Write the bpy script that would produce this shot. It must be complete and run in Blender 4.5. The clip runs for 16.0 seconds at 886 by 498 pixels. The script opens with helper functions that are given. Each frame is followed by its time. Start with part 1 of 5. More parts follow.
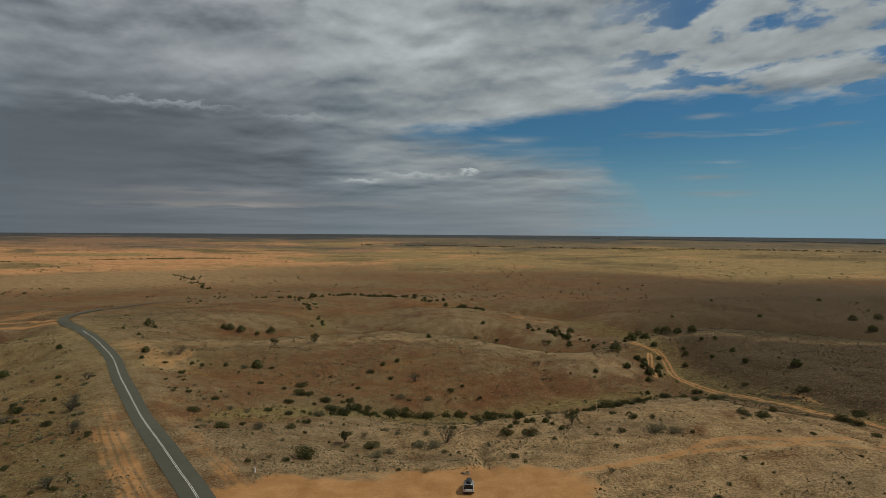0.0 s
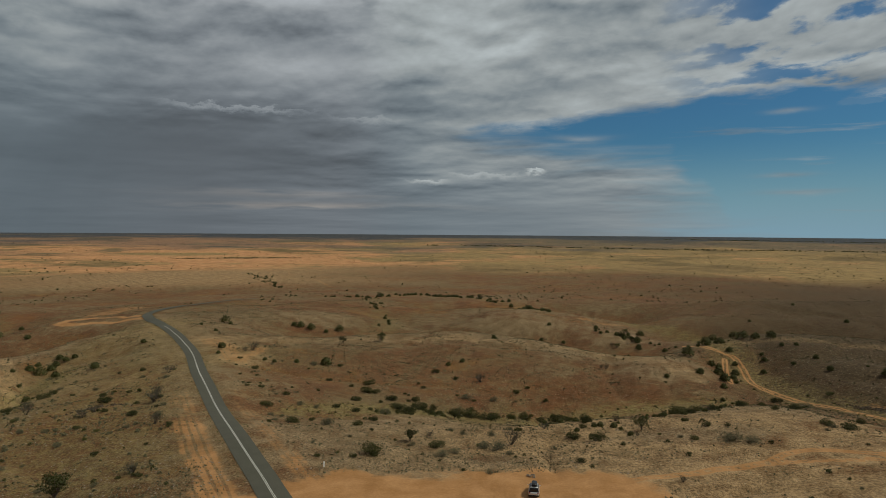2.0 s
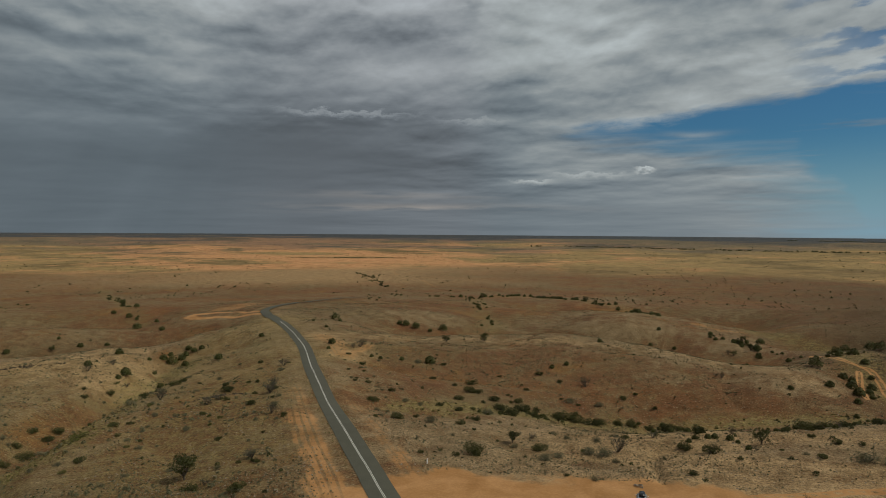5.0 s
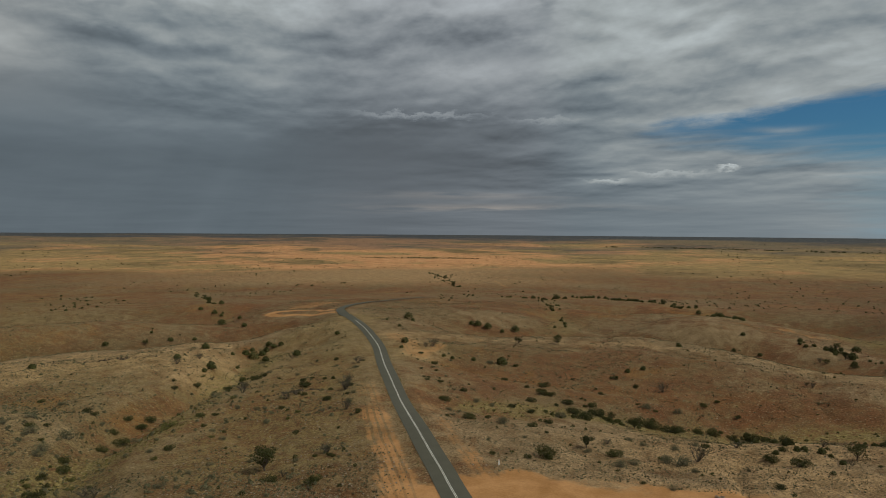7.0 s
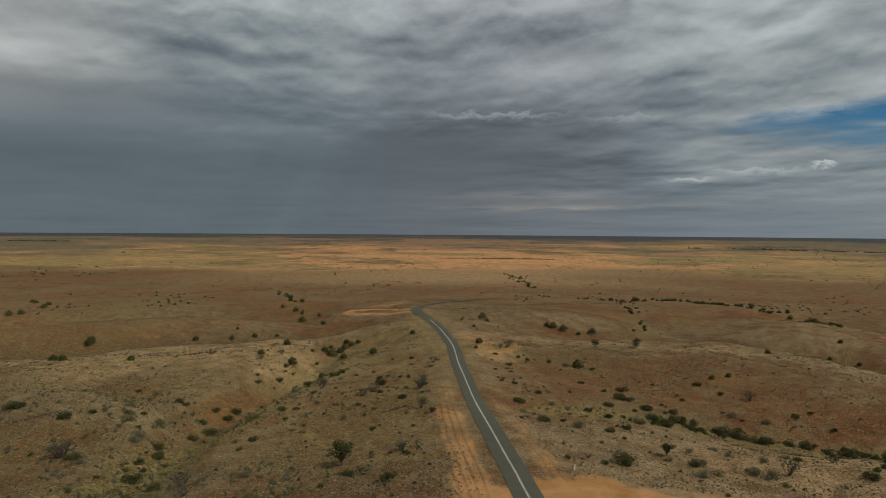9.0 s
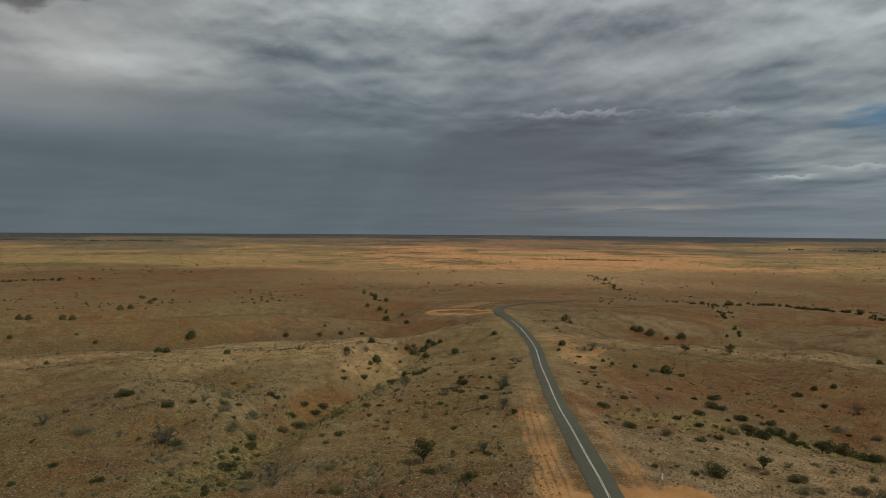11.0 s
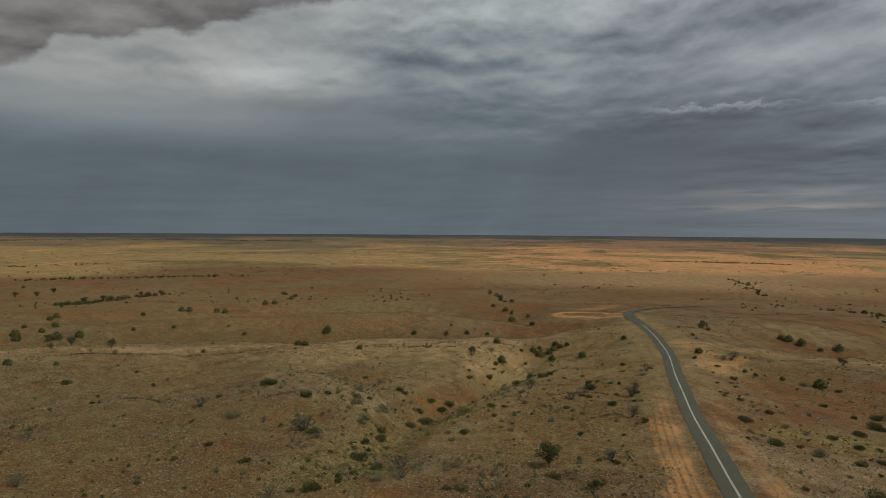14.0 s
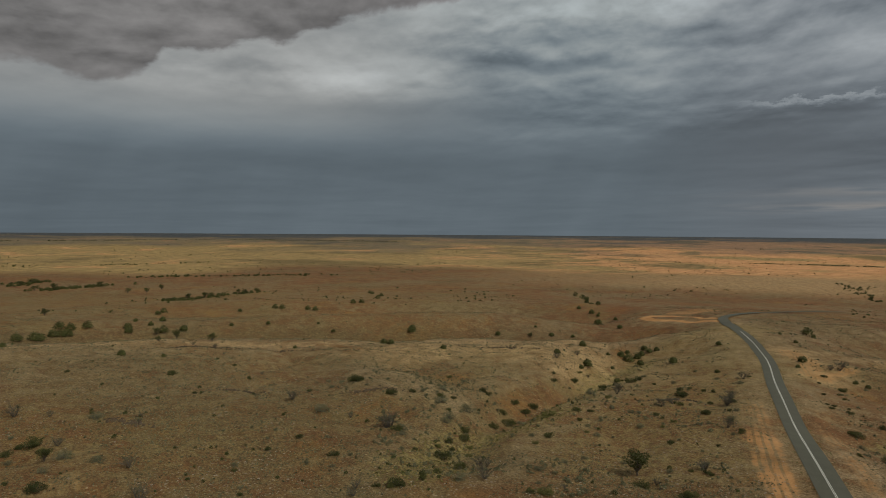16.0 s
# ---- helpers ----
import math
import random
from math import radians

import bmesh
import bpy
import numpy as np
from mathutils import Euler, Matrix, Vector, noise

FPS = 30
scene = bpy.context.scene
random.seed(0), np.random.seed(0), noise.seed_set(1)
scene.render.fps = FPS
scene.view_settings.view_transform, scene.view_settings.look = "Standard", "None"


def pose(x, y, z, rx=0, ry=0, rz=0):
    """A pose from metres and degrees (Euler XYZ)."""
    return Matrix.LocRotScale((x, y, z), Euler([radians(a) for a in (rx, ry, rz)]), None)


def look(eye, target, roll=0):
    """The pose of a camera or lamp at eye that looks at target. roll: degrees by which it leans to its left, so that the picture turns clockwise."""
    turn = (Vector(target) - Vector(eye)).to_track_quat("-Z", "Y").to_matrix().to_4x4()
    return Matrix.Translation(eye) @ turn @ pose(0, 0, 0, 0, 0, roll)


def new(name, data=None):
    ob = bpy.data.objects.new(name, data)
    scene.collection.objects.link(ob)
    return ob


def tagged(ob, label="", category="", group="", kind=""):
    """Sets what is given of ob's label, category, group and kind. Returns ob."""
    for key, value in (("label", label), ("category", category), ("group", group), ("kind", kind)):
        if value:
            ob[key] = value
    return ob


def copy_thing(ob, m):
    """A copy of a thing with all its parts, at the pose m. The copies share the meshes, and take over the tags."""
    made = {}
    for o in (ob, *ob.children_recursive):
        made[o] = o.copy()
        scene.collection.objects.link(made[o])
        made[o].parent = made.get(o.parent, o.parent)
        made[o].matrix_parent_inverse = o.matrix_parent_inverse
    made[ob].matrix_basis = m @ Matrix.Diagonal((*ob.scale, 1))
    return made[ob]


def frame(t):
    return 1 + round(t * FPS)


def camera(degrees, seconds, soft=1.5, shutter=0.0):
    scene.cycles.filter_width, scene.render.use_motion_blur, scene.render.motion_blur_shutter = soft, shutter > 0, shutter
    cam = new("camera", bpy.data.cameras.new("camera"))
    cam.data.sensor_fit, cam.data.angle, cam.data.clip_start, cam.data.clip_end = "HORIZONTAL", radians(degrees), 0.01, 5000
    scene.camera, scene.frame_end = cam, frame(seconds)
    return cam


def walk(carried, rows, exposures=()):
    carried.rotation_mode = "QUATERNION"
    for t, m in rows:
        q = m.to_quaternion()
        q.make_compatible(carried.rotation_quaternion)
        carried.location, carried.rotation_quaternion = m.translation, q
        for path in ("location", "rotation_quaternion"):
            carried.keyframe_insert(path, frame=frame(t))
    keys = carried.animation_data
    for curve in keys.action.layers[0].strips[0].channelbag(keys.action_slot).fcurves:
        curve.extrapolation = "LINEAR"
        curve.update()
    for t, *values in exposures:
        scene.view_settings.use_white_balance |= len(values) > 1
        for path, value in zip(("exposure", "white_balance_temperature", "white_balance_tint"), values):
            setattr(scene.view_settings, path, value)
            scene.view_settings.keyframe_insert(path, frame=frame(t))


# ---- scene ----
# the camera: it hovers in one place, high over the lookout, and turns to its left
EYE_HEIGHT, TILT_DOWN, SIDE_LEAN = 42.0, -1.6, -0.40
cam = camera(70.4, 16.0, soft=0.7)
YAW = [
    (0.0, 0.0), (0.5, 1.47), (1.0, 2.96), (1.5, 4.46), (2.0, 5.97), (2.5, 7.51), (3.0, 9.05), (3.5, 10.6), (4.0, 12.17),
    (6.5, 20.3), (7.0, 21.96), (7.5, 23.65), (8.0, 25.35), (8.5, 27.04), (9.0, 28.77),
    (11.5, 38.19), (12.0, 40.12), (12.5, 42.03), (13.0, 43.92), (13.5, 45.8), (14.0, 47.7), (14.5, 49.61),
    (15.0, 51.54), (15.5, 53.44), (16.0, 55.36),
]
walk(cam, [(t, pose(0, 0, EYE_HEIGHT, 90 + TILT_DOWN, SIDE_LEAN, yaw)) for t, yaw in YAW])

# ---- sky and sun ----
SUN_ELEVATION, SUN_AZIMUTH = 49.0, 80.0  # degrees; azimuth clockwise from +y


class Nodes:
    """Short forms for building a node tree."""

    def __init__(self, tree):
        self.tree, self.nodes, self.links = tree, tree.nodes, tree.links
        tree.nodes.clear()

    def add(self, kind, **values):
        n = self.nodes.new(kind)
        for key, value in values.items():
            setattr(n, key, value)
        return n

    def put(self, socket, value):
        if isinstance(value, bpy.types.NodeSocket):
            self.links.new(value, socket)
        elif value is not None:
            socket.default_value = value

    def math(self, op, a, b=None, c=None, clamp=False):
        n = self.add("ShaderNodeMath", operation=op, use_clamp=clamp)
        for socket, value in zip(n.inputs, (a, b, c)):
            self.put(socket, value)
        return n.outputs[0]

    def vmath(self, op, a, b=None):
        n = self.add("ShaderNodeVectorMath", operation=op)
        self.put(n.inputs[0], a)
        self.put(n.inputs[1], b)
        return n.outputs[0]

    def scale(self, a, k):
        n = self.add("ShaderNodeVectorMath", operation="SCALE")
        self.put(n.inputs[0], a)
        self.put(n.inputs[3], k)
        return n.outputs[0]

    def xyz(self, x, y, z=0.0):
        n = self.add("ShaderNodeCombineXYZ")
        for socket, value in zip(n.inputs, (x, y, z)):
            self.put(socket, value)
        return n.outputs[0]

    def split(self, v):
        n = self.add("ShaderNodeSeparateXYZ")
        self.put(n.inputs[0], v)
        return n.outputs

    def step(self, x, lo, hi, to_lo=0.0, to_hi=1.0):
        n = self.add("ShaderNodeMapRange", interpolation_type="SMOOTHSTEP")
        for socket, value in zip(n.inputs, (x, lo, hi, to_lo, to_hi)):
            self.put(socket, value)
        return n.outputs[0]

    def line(self, x, lo, hi, to_lo=0.0, to_hi=1.0):
        n = self.add("ShaderNodeMapRange")
        for socket, value in zip(n.inputs, (x, lo, hi, to_lo, to_hi)):
            self.put(socket, value)
        return n.outputs[0]

    def noise(self, v, scale, detail=4.0, rough=0.55, distort=0.0):
        n = self.add("ShaderNodeTexNoise", noise_dimensions="3D")
        self.put(n.inputs["Vector"], v)
        for key, value in (("Scale", scale), ("Detail", detail), ("Roughness", rough), ("Distortion", distort)):
            self.put(n.inputs[key], value)
        return n.outputs["Fac"]

    def mix(self, fac, a, b, blend="MIX"):
        n = self.add("ShaderNodeMix", data_type="RGBA", blend_type=blend)
        self.put(n.inputs["Factor"], fac)
        for key, value in ((6, a), (7, b)):
            self.put(n.inputs[key], (*value, 1) if isinstance(value, tuple) and len(value) == 3 else value)
        return n.outputs[2]

    def spot(self, x, y, cx, cy, wx, wy):
        """A soft elliptical spot of height 1."""
        a = self.math("DIVIDE", self.math("SUBTRACT", x, cx), wx)
        b = self.math("DIVIDE", self.math("SUBTRACT", y, cy), wy)
        d = self.math("ADD", self.math("MULTIPLY", a, a), self.math("MULTIPLY", b, b))
        return self.math("EXPONENT", self.math("MULTIPLY", d, -1.0))


def build_sky():
    world = bpy.data.worlds.new("world")
    scene.world = world
    world.use_nodes = True
    k = Nodes(world.node_tree)
    way = k.vmath("NORMALIZE", k.add("ShaderNodeTexCoord").outputs["Generated"])
    dx, dy, dz = k.split(way)
    deg = 180 / math.pi
    az = k.math("MULTIPLY", k.math("ARCTAN2", k.math("MULTIPLY", dx, -1.0), dy), deg)
    el = k.math("MULTIPLY", k.math("ARCSINE", dz), deg)
    up = k.math("MAXIMUM", el, 0.0)
    # the clouds crowd together and flatten towards the horizon
    rise = k.math("MULTIPLY", k.math("LOGARITHM", k.math("ADD", up, 3.0), math.e), 4.6)
    warp = k.math("SUBTRACT", k.noise(k.xyz(k.math("MULTIPLY", az, 0.05), k.math("MULTIPLY", rise, 0.5), 9.0), 1.0, 4, 0.5), 0.5)
    bent = k.math("ADD", rise, k.math("MULTIPLY", warp, 0.7))
    slant = k.math("ADD", bent, k.math("MULTIPLY", az, 0.012))

    def cloud_noise(across, along, shift, seed, detail, rough):
        return k.noise(k.xyz(k.math("MULTIPLY", az, across), k.math("ADD", k.math("MULTIPLY", slant, along), shift), seed), 1.0, detail, rough, 0.0)

    banks, banks_over = (cloud_noise(0.070, 0.95, d, 2.3, 6, 0.47) for d in (0.0, 0.26))
    rolls, rolls_over = (cloud_noise(0.20, 1.7, d, 6.1, 6, 0.50) for d in (0.0, 0.22))
    flecks = cloud_noise(0.55, 3.6, 0.0, 1.7, 5, 0.55)
    shreds = cloud_noise(0.13, 1.6, 0.0, 4.4, 7, 0.58)
    streak = k.noise(k.xyz(k.math("MULTIPLY", az, 0.07), k.math("MULTIPLY", k.math("ADD", el, warp), 0.9), 3.0), 1.0, 6, 0.55, 0.2)

    def along_az(stops):
        """A smooth curve over the azimuth, from rows of azimuth and value."""
        ramp = k.add("ShaderNodeValToRGB")
        ramp.color_ramp.interpolation = "EASE"
        top = max(v for _, v in stops)
        low, high = stops[0][0], stops[-1][0]
        els = ramp.color_ramp.elements
        while len(els) < len(stops):
            els.new(0.5)
        for e, (a, v) in zip(els, stops):
            e.position, e.color = (a - low) / (high - low), (v / top, v / top, v / top, 1)
        k.put(ramp.inputs[0], k.line(az, low, high))
        return k.math("MULTIPLY", ramp.outputs[0], top)

    # the open blue
    sky = k.add("ShaderNodeTexSky", sky_type="NISHITA", sun_disc=False, sun_elevation=radians(SUN_ELEVATION), sun_rotation=radians(SUN_AZIMUTH), air_density=1.0, dust_density=0.6, ozone_density=2.0)
    blue = k.mix(1.0, sky.outputs[0], (0.0160, 0.0345, 0.0450), "MULTIPLY")
    blue = k.mix(k.step(el, 8.5, -1.5), blue, (0.20, 0.33, 0.41))
    # how bright the sheet is at five heights: dark and smooth in the rain low down, torn and paler higher up
    rows = (
        (1.5, along_az([(-40, 0.29), (-12, 0.25), (0, 0.205), (14, 0.175), (28, 0.145), (40, 0.140), (60, 0.142), (90, 0.128)])),
        (6.0, along_az([(-40, 0.30), (-8, 0.27), (4, 0.240), (14, 0.150), (24, 0.128), (36, 0.122), (46, 0.135), (58, 0.128), (74, 0.132), (92, 0.135)])),
        (10.3, along_az([(-40, 0.30), (-4, 0.31), (5, 0.270), (12, 0.220), (20, 0.185), (29, 0.155), (38, 0.172), (48, 0.180), (58, 0.200), (68, 0.245), (78, 0.270), (92, 0.245)])),
        (14.2, along_az([(-40, 0.30), (-8, 0.32), (4, 0.315), (14, 0.275), (22, 0.265), (32, 0.245), (42, 0.270), (50, 0.275), (58, 0.325), (66, 0.355), (74, 0.330), (92, 0.260)])),
        (19.0, along_az([(-40, 0.29), (-12, 0.33), (6, 0.345), (16, 0.320), (26, 0.330), (36, 0.345), (46, 0.345), (56, 0.330), (70, 0.290), (92, 0.270)])),
    )
    tone = rows[0][1]
    for (lo, _), (hi, value) in zip(rows, rows[1:]):
        f = k.step(el, lo, hi)
        tone = k.math("ADD", tone, k.math("MULTIPLY", f, k.math("SUBTRACT", value, tone)))
    # banks and rolls, lit on their tops and grey beneath
    tex = k.math("MULTIPLY", k.math("SUBTRACT", banks, 0.5), 0.95)
    tex = k.math("ADD", tex, k.math("MULTIPLY", k.math("SUBTRACT", banks, banks_over), 0.80))
    tex = k.math("ADD", tex, k.math("MULTIPLY", k.math("SUBTRACT", rolls, 0.5), 0.55))
    tex = k.math("ADD", tex, k.math("MULTIPLY", k.math("SUBTRACT", rolls, rolls_over), 0.62))
    tex = k.math("ADD", tex, k.math("MULTIPLY", k.math("SUBTRACT", flecks, 0.5), 0.17))
    calm = k.math("MULTIPLY", k.step(az, 8.0, 30.0), k.step(el, 11.5, 6.0))
    calm = k.math("MAXIMUM", calm, k.math("MULTIPLY", k.step(az, 40.0, 56.0), k.step(el, 15.0, 9.5)))
    calm = k.math("MAXIMUM", calm, k.math("MULTIPLY", k.step(el, 5.5, 1.0), 0.85))
    calm = k.math("MAXIMUM", calm, k.math("MULTIPLY", k.step(az, 52.0, 62.0), 0.45))
    tex = k.math("MULTIPLY", tex, k.math("SUBTRACT", 1.0, k.math("MULTIPLY", calm, 0.84)))
    tone = k.math("MULTIPLY", tone, k.math("ADD", 1.0, k.math("MULTIPLY", tex, 1.18)))
    # veils of rain that lean as they fall
    lean = k.math("ADD", az, k.math("MULTIPLY", el, 0.55))
    veil = k.noise(k.xyz(k.math("MULTIPLY", lean, 0.11), k.math("MULTIPLY", el, 0.03), 7.0), 1.0, 4, 0.5)
    tone = k.math("MULTIPLY", tone, k.math("ADD", 1.0, k.math("MULTIPLY", k.math("MULTIPLY", k.math("SUBTRACT", veil, 0.5), 0.42), k.math("MULTIPLY", k.step(az, 26.0, 38.0), k.step(el, 10.0, 6.0)))))
    # single dark cells, the lit break and the bar across it
    el_w = k.math("ADD", k.math("ADD", el, k.math("MULTIPLY", k.math("SUBTRACT", rolls, 0.5), 3.2)), k.math("MULTIPLY", k.math("SUBTRACT", banks, 0.5), 2.0))
    az_w = k.math("ADD", az, k.math("MULTIPLY", k.math("SUBTRACT", shreds, 0.5), 14.0))
    for a, e, wa, we, much in ((10.0, 12.2, 3.6, 0.9, -0.24), (15.0, 16.2, 4.0, 1.0, -0.22), (23.0, 9.4, 7.0, 0.9, -0.22), (13.2, 19.2, 2.2, 0.7, -0.25), (29.0, 8.2, 6.0, 1.2, -0.15), (-6.0, 13.2, 4.0, 0.6, -0.12), (65.0, 13.7, 3.5, 1.2, 0.14), (59.5, 13.0, 5.0, 1.2, 0.08), (44.0, 19.0, 6.0, 1.2, 0.12), (0.0, 17.0, 6.0, 1.3, 0.10)):
        tone = k.math("MULTIPLY", tone, k.math("ADD", 1.0, k.math("MULTIPLY", k.spot(az_w, el_w, a, e, wa, we), much)))
    bar_low = k.math("ADD", 13.7, k.math("MULTIPLY", k.math("ABSOLUTE", k.math("SUBTRACT", az, 44.5)), 0.09))
    bar = k.math("MULTIPLY", k.step(k.math("SUBTRACT", el_w, bar_low), -0.25, 0.35), k.step(k.math("SUBTRACT", el_w, bar_low), 2.0, 0.6))
    bar = k.math("MULTIPLY", bar, k.math("MULTIPLY", k.step(az, 36.5, 41.0), k.step(az, 58.0, 51.0)))
    tone = k.math("MULTIPLY", tone, k.math("SUBTRACT", 1.0, k.math("MULTIPLY", bar, 0.30)))
    # the low dark shelf
    brow = along_az([(50.0, 21.5), (55.0, 19.9), (62.0, 18.8), (66.5, 17.3), (70.0, 15.9), (79.0, 14.6), (81.0, 12.8), (85.0, 11.7), (91.0, 12.6), (100.0, 13.5)])
    under = k.math("SUBTRACT", k.math("ADD", el, k.math("ADD", k.math("MULTIPLY", k.math("SUBTRACT", rolls, 0.5), 2.6), k.math("MULTIPLY", k.math("SUBTRACT", flecks, 0.5), 1.6))), brow)
    shelf = k.math("MULTIPLY", k.step(under, -0.35, 0.45), k.step(az, 50.0, 55.0))
    dark = k.math("MULTIPLY", k.step(under, 3.5, 0.0, 0.165, 0.150), k.math("ADD", 1.0, k.math("MULTIPLY", tex, 2.4)))
    tone = k.math("ADD", tone, k.math("MULTIPLY", shelf, k.math("SUBTRACT", dark, tone)))
    # lit heads of far cumulus, low over the middle, and the long lit roll
    heads = k.noise(k.xyz(k.math("MULTIPLY", k.math("ADD", az, 6.7), 0.62), k.math("MULTIPLY", el, 1.3)), 1.0, 6, 0.62, 0.0)
    for a, e, wa, lumps, much in ((7.4, 4.50, 1.7, 0.6, 0.17), (2.2, 5.10, 3.2, 0.55, 0.13), (-2.4, 5.30, 0.8, 1.0, 0.26), (24.0, 10.35, 5.6, 0.8, 0.11), (13.0, 9.9, 3.0, 0.7, 0.07)):
        over = k.math("SUBTRACT", el, k.math("ADD", e, k.math("MULTIPLY", k.math("SUBTRACT", heads, 0.40), 2.6 * lumps)))
        lit = k.math("MULTIPLY", k.step(over, 0.14, -0.08), k.step(over, -0.60, -0.05))
        reach = k.math("EXPONENT", k.math("MULTIPLY", k.math("POWER", k.math("ABSOLUTE", k.math("DIVIDE", k.math("SUBTRACT", az, a), wa)), 3.0), -1.0))
        tone = k.math("ADD", tone, k.math("MULTIPLY", k.math("MULTIPLY", lit, reach), much))
    glow = k.math("MULTIPLY", k.math("ADD", k.spot(az, el, 18.0, 2.1, 11.0, 0.40), k.math("MULTIPLY", k.spot(az, el, 20.0, 3.3, 9.0, 0.4), 0.6)), k.step(streak, 0.42, 0.58))
    tone = k.math("ADD", tone, k.math("MULTIPLY", glow, 0.085))
    tone = k.math("MAXIMUM", tone, 0.06)
    tint = k.mix(k.step(tone, 0.10, 0.36), (0.80, 1.00, 1.15), (0.905, 1.00, 1.02))
    tint = k.mix(k.math("MULTIPLY", k.math("MULTIPLY", k.step(az, 8.0, 16.0), k.step(az, 42.0, 26.0)), 0.45), tint, (0.93, 0.985, 1.08))
    tint = k.mix(k.math("MULTIPLY", shelf, 0.85), tint, (1.06, 0.975, 0.975))
    warm = k.math("MULTIPLY", k.step(az, 45.0, 70.0), k.step(el, 7.0, 12.0))
    tint = k.mix(k.math("MULTIPLY", warm, 0.6), tint, (1.0, 0.99, 0.96))
    tint = k.mix(k.math("MULTIPLY", glow, 0.8), tint, (1.06, 0.98, 0.90))
    cloud = k.mix(1.0, tint, k.xyz(tone, tone, tone), "MULTIPLY")
    # where the sheet ends: a long tear with the cumulus tongue under it
    torn = k.math("ADD", k.math("MULTIPLY", k.math("SUBTRACT", shreds, 0.5), 4.2), k.math("MULTIPLY", k.math("SUBTRACT", rolls, 0.5), 1.6))
    top = along_az([(-60.0, 10.6), (-29.0, 10.9), (-18.0, 11.4), (-11.0, 10.7), (-5.0, 10.0), (1.0, 9.4), (5.5, 8.8), (9.0, 6.5)])
    tongue = along_az([(-19.0, 0.001), (-16.0, 3.2), (-13.5, 5.5), (-6.0, 6.6), (0.0, 7.9), (5.5, 8.9), (9.0, 10.0)])
    below = k.step(k.math("ADD", k.math("SUBTRACT", top, el), torn), -0.55, 0.75)
    soft = k.math("ADD", k.math("SUBTRACT", el, tongue), k.math("MULTIPLY", k.math("SUBTRACT", streak, 0.5), 4.5))
    above = k.math("MAXIMUM", k.step(soft, -1.3, 1.8), k.step(k.math("ADD", az, k.math("MULTIPLY", k.math("SUBTRACT", streak, 0.5), 18.0)), -8.0, -23.0))
    gap = k.math("MULTIPLY", k.math("MULTIPLY", below, above), k.step(az, 7.0, 3.5))
    puffs = k.math("ADD", k.math("MULTIPLY", shreds, 0.6), k.math("MULTIPLY", rolls, 0.4))
    holes = k.math("MULTIPLY", k.step(puffs, 0.515, 0.435), k.step(k.math("ADD", az, k.math("MULTIPLY", el, -0.25)), -14.0, -26.0))
    gap = k.math("MAXIMUM", gap, k.math("MULTIPLY", holes, 0.9))
    gap = k.math("MULTIPLY", gap, k.step(az, -75.0, -60.0))
    wisps = k.math("MULTIPLY", k.step(streak, 0.58, 0.72), 0.45)
    for a, e, wa, we in ((-6.2, 8.3, 2.4, 0.28), (-22.6, 9.7, 1.4, 0.18), (-32.0, 8.4, 1.2, 0.16), (-23.6, 3.3, 2.6, 0.25), (-22.6, 4.7, 1.8, 0.2)):
        wisps = k.math("MAXIMUM", wisps, k.math("MULTIPLY", k.spot(az, k.math("ADD", el, k.math("MULTIPLY", k.math("SUBTRACT", rolls, 0.5), 0.8)), a, e, wa, we), 0.55))
    gap = k.math("MULTIPLY", gap, k.math("SUBTRACT", 1.0, wisps))
    out = k.mix(gap, cloud, blue)
    bg = k.add("ShaderNodeBackground")
    k.put(bg.inputs[0], out)
    bg.inputs[1].default_value = 1.0
    k.put(k.add("ShaderNodeOutputWorld").inputs[0], bg.outputs[0])


build_sky()
sun = new("sun", bpy.data.lights.new("sun", "SUN"))
sun.data.energy, sun.data.angle, sun.data.color = 2.08, radians(3.0), (1.0, 0.945, 0.76)
sa, se = radians(SUN_AZIMUTH), radians(SUN_ELEVATION)
sun.matrix_world = look((300 * math.sin(sa) * math.cos(se), 300 * math.cos(sa) * math.cos(se), 300 * math.sin(se)), (0, 0, 0))
scene.view_settings.exposure = 0.0

# ---- the lie of the land ----
def blend(a, b, x):
    s = np.clip((x - a) / (b - a), 0, 1)
    return s * s * (3 - 2 * s)


def to_line(x, y, pts):
    """Distance to a line of points."""
    pts = np.asarray(pts, float)
    best = np.full(np.shape(x), 1e18)
    for a, b in zip(pts, pts[1:]):
        d = b - a
        s = np.clip(((x - a[0]) * d[0] + (y - a[1]) * d[1]) / (d @ d), 0, 1)
        best = np.minimum(best, (x - a[0] - s * d[0]) ** 2 + (y - a[1] - s * d[1]) ** 2)
    return np.sqrt(best)


def hash2(i, j, seed):
    n = (i.astype(np.int64) * 374761393 + j.astype(np.int64) * 668265263 + seed * 974634777) & 0xFFFFFFFF
    n = ((n ^ (n >> 13)) * 1274126177) & 0xFFFFFFFF
    return ((n ^ (n >> 16)) & 0xFFFF) / 65535.0


def value_noise(x, y, size, seed):
    """Smooth noise from 0 to 1 with grains of that many metres."""
    x, y = np.asarray(x, float) / size, np.asarray(y, float) / size
    i, j = np.floor(x), np.floor(y)
    u, v = x - i, y - j
    u, v = u * u * (3 - 2 * u), v * v * (3 - 2 * v)
    a, b = hash2(i, j, seed), hash2(i + 1, j, seed)
    c, d = hash2(i, j + 1, seed), hash2(i + 1, j + 1, seed)
    return (a * (1 - u) + b * u) * (1 - v) + (c * (1 - u) + d * u) * v


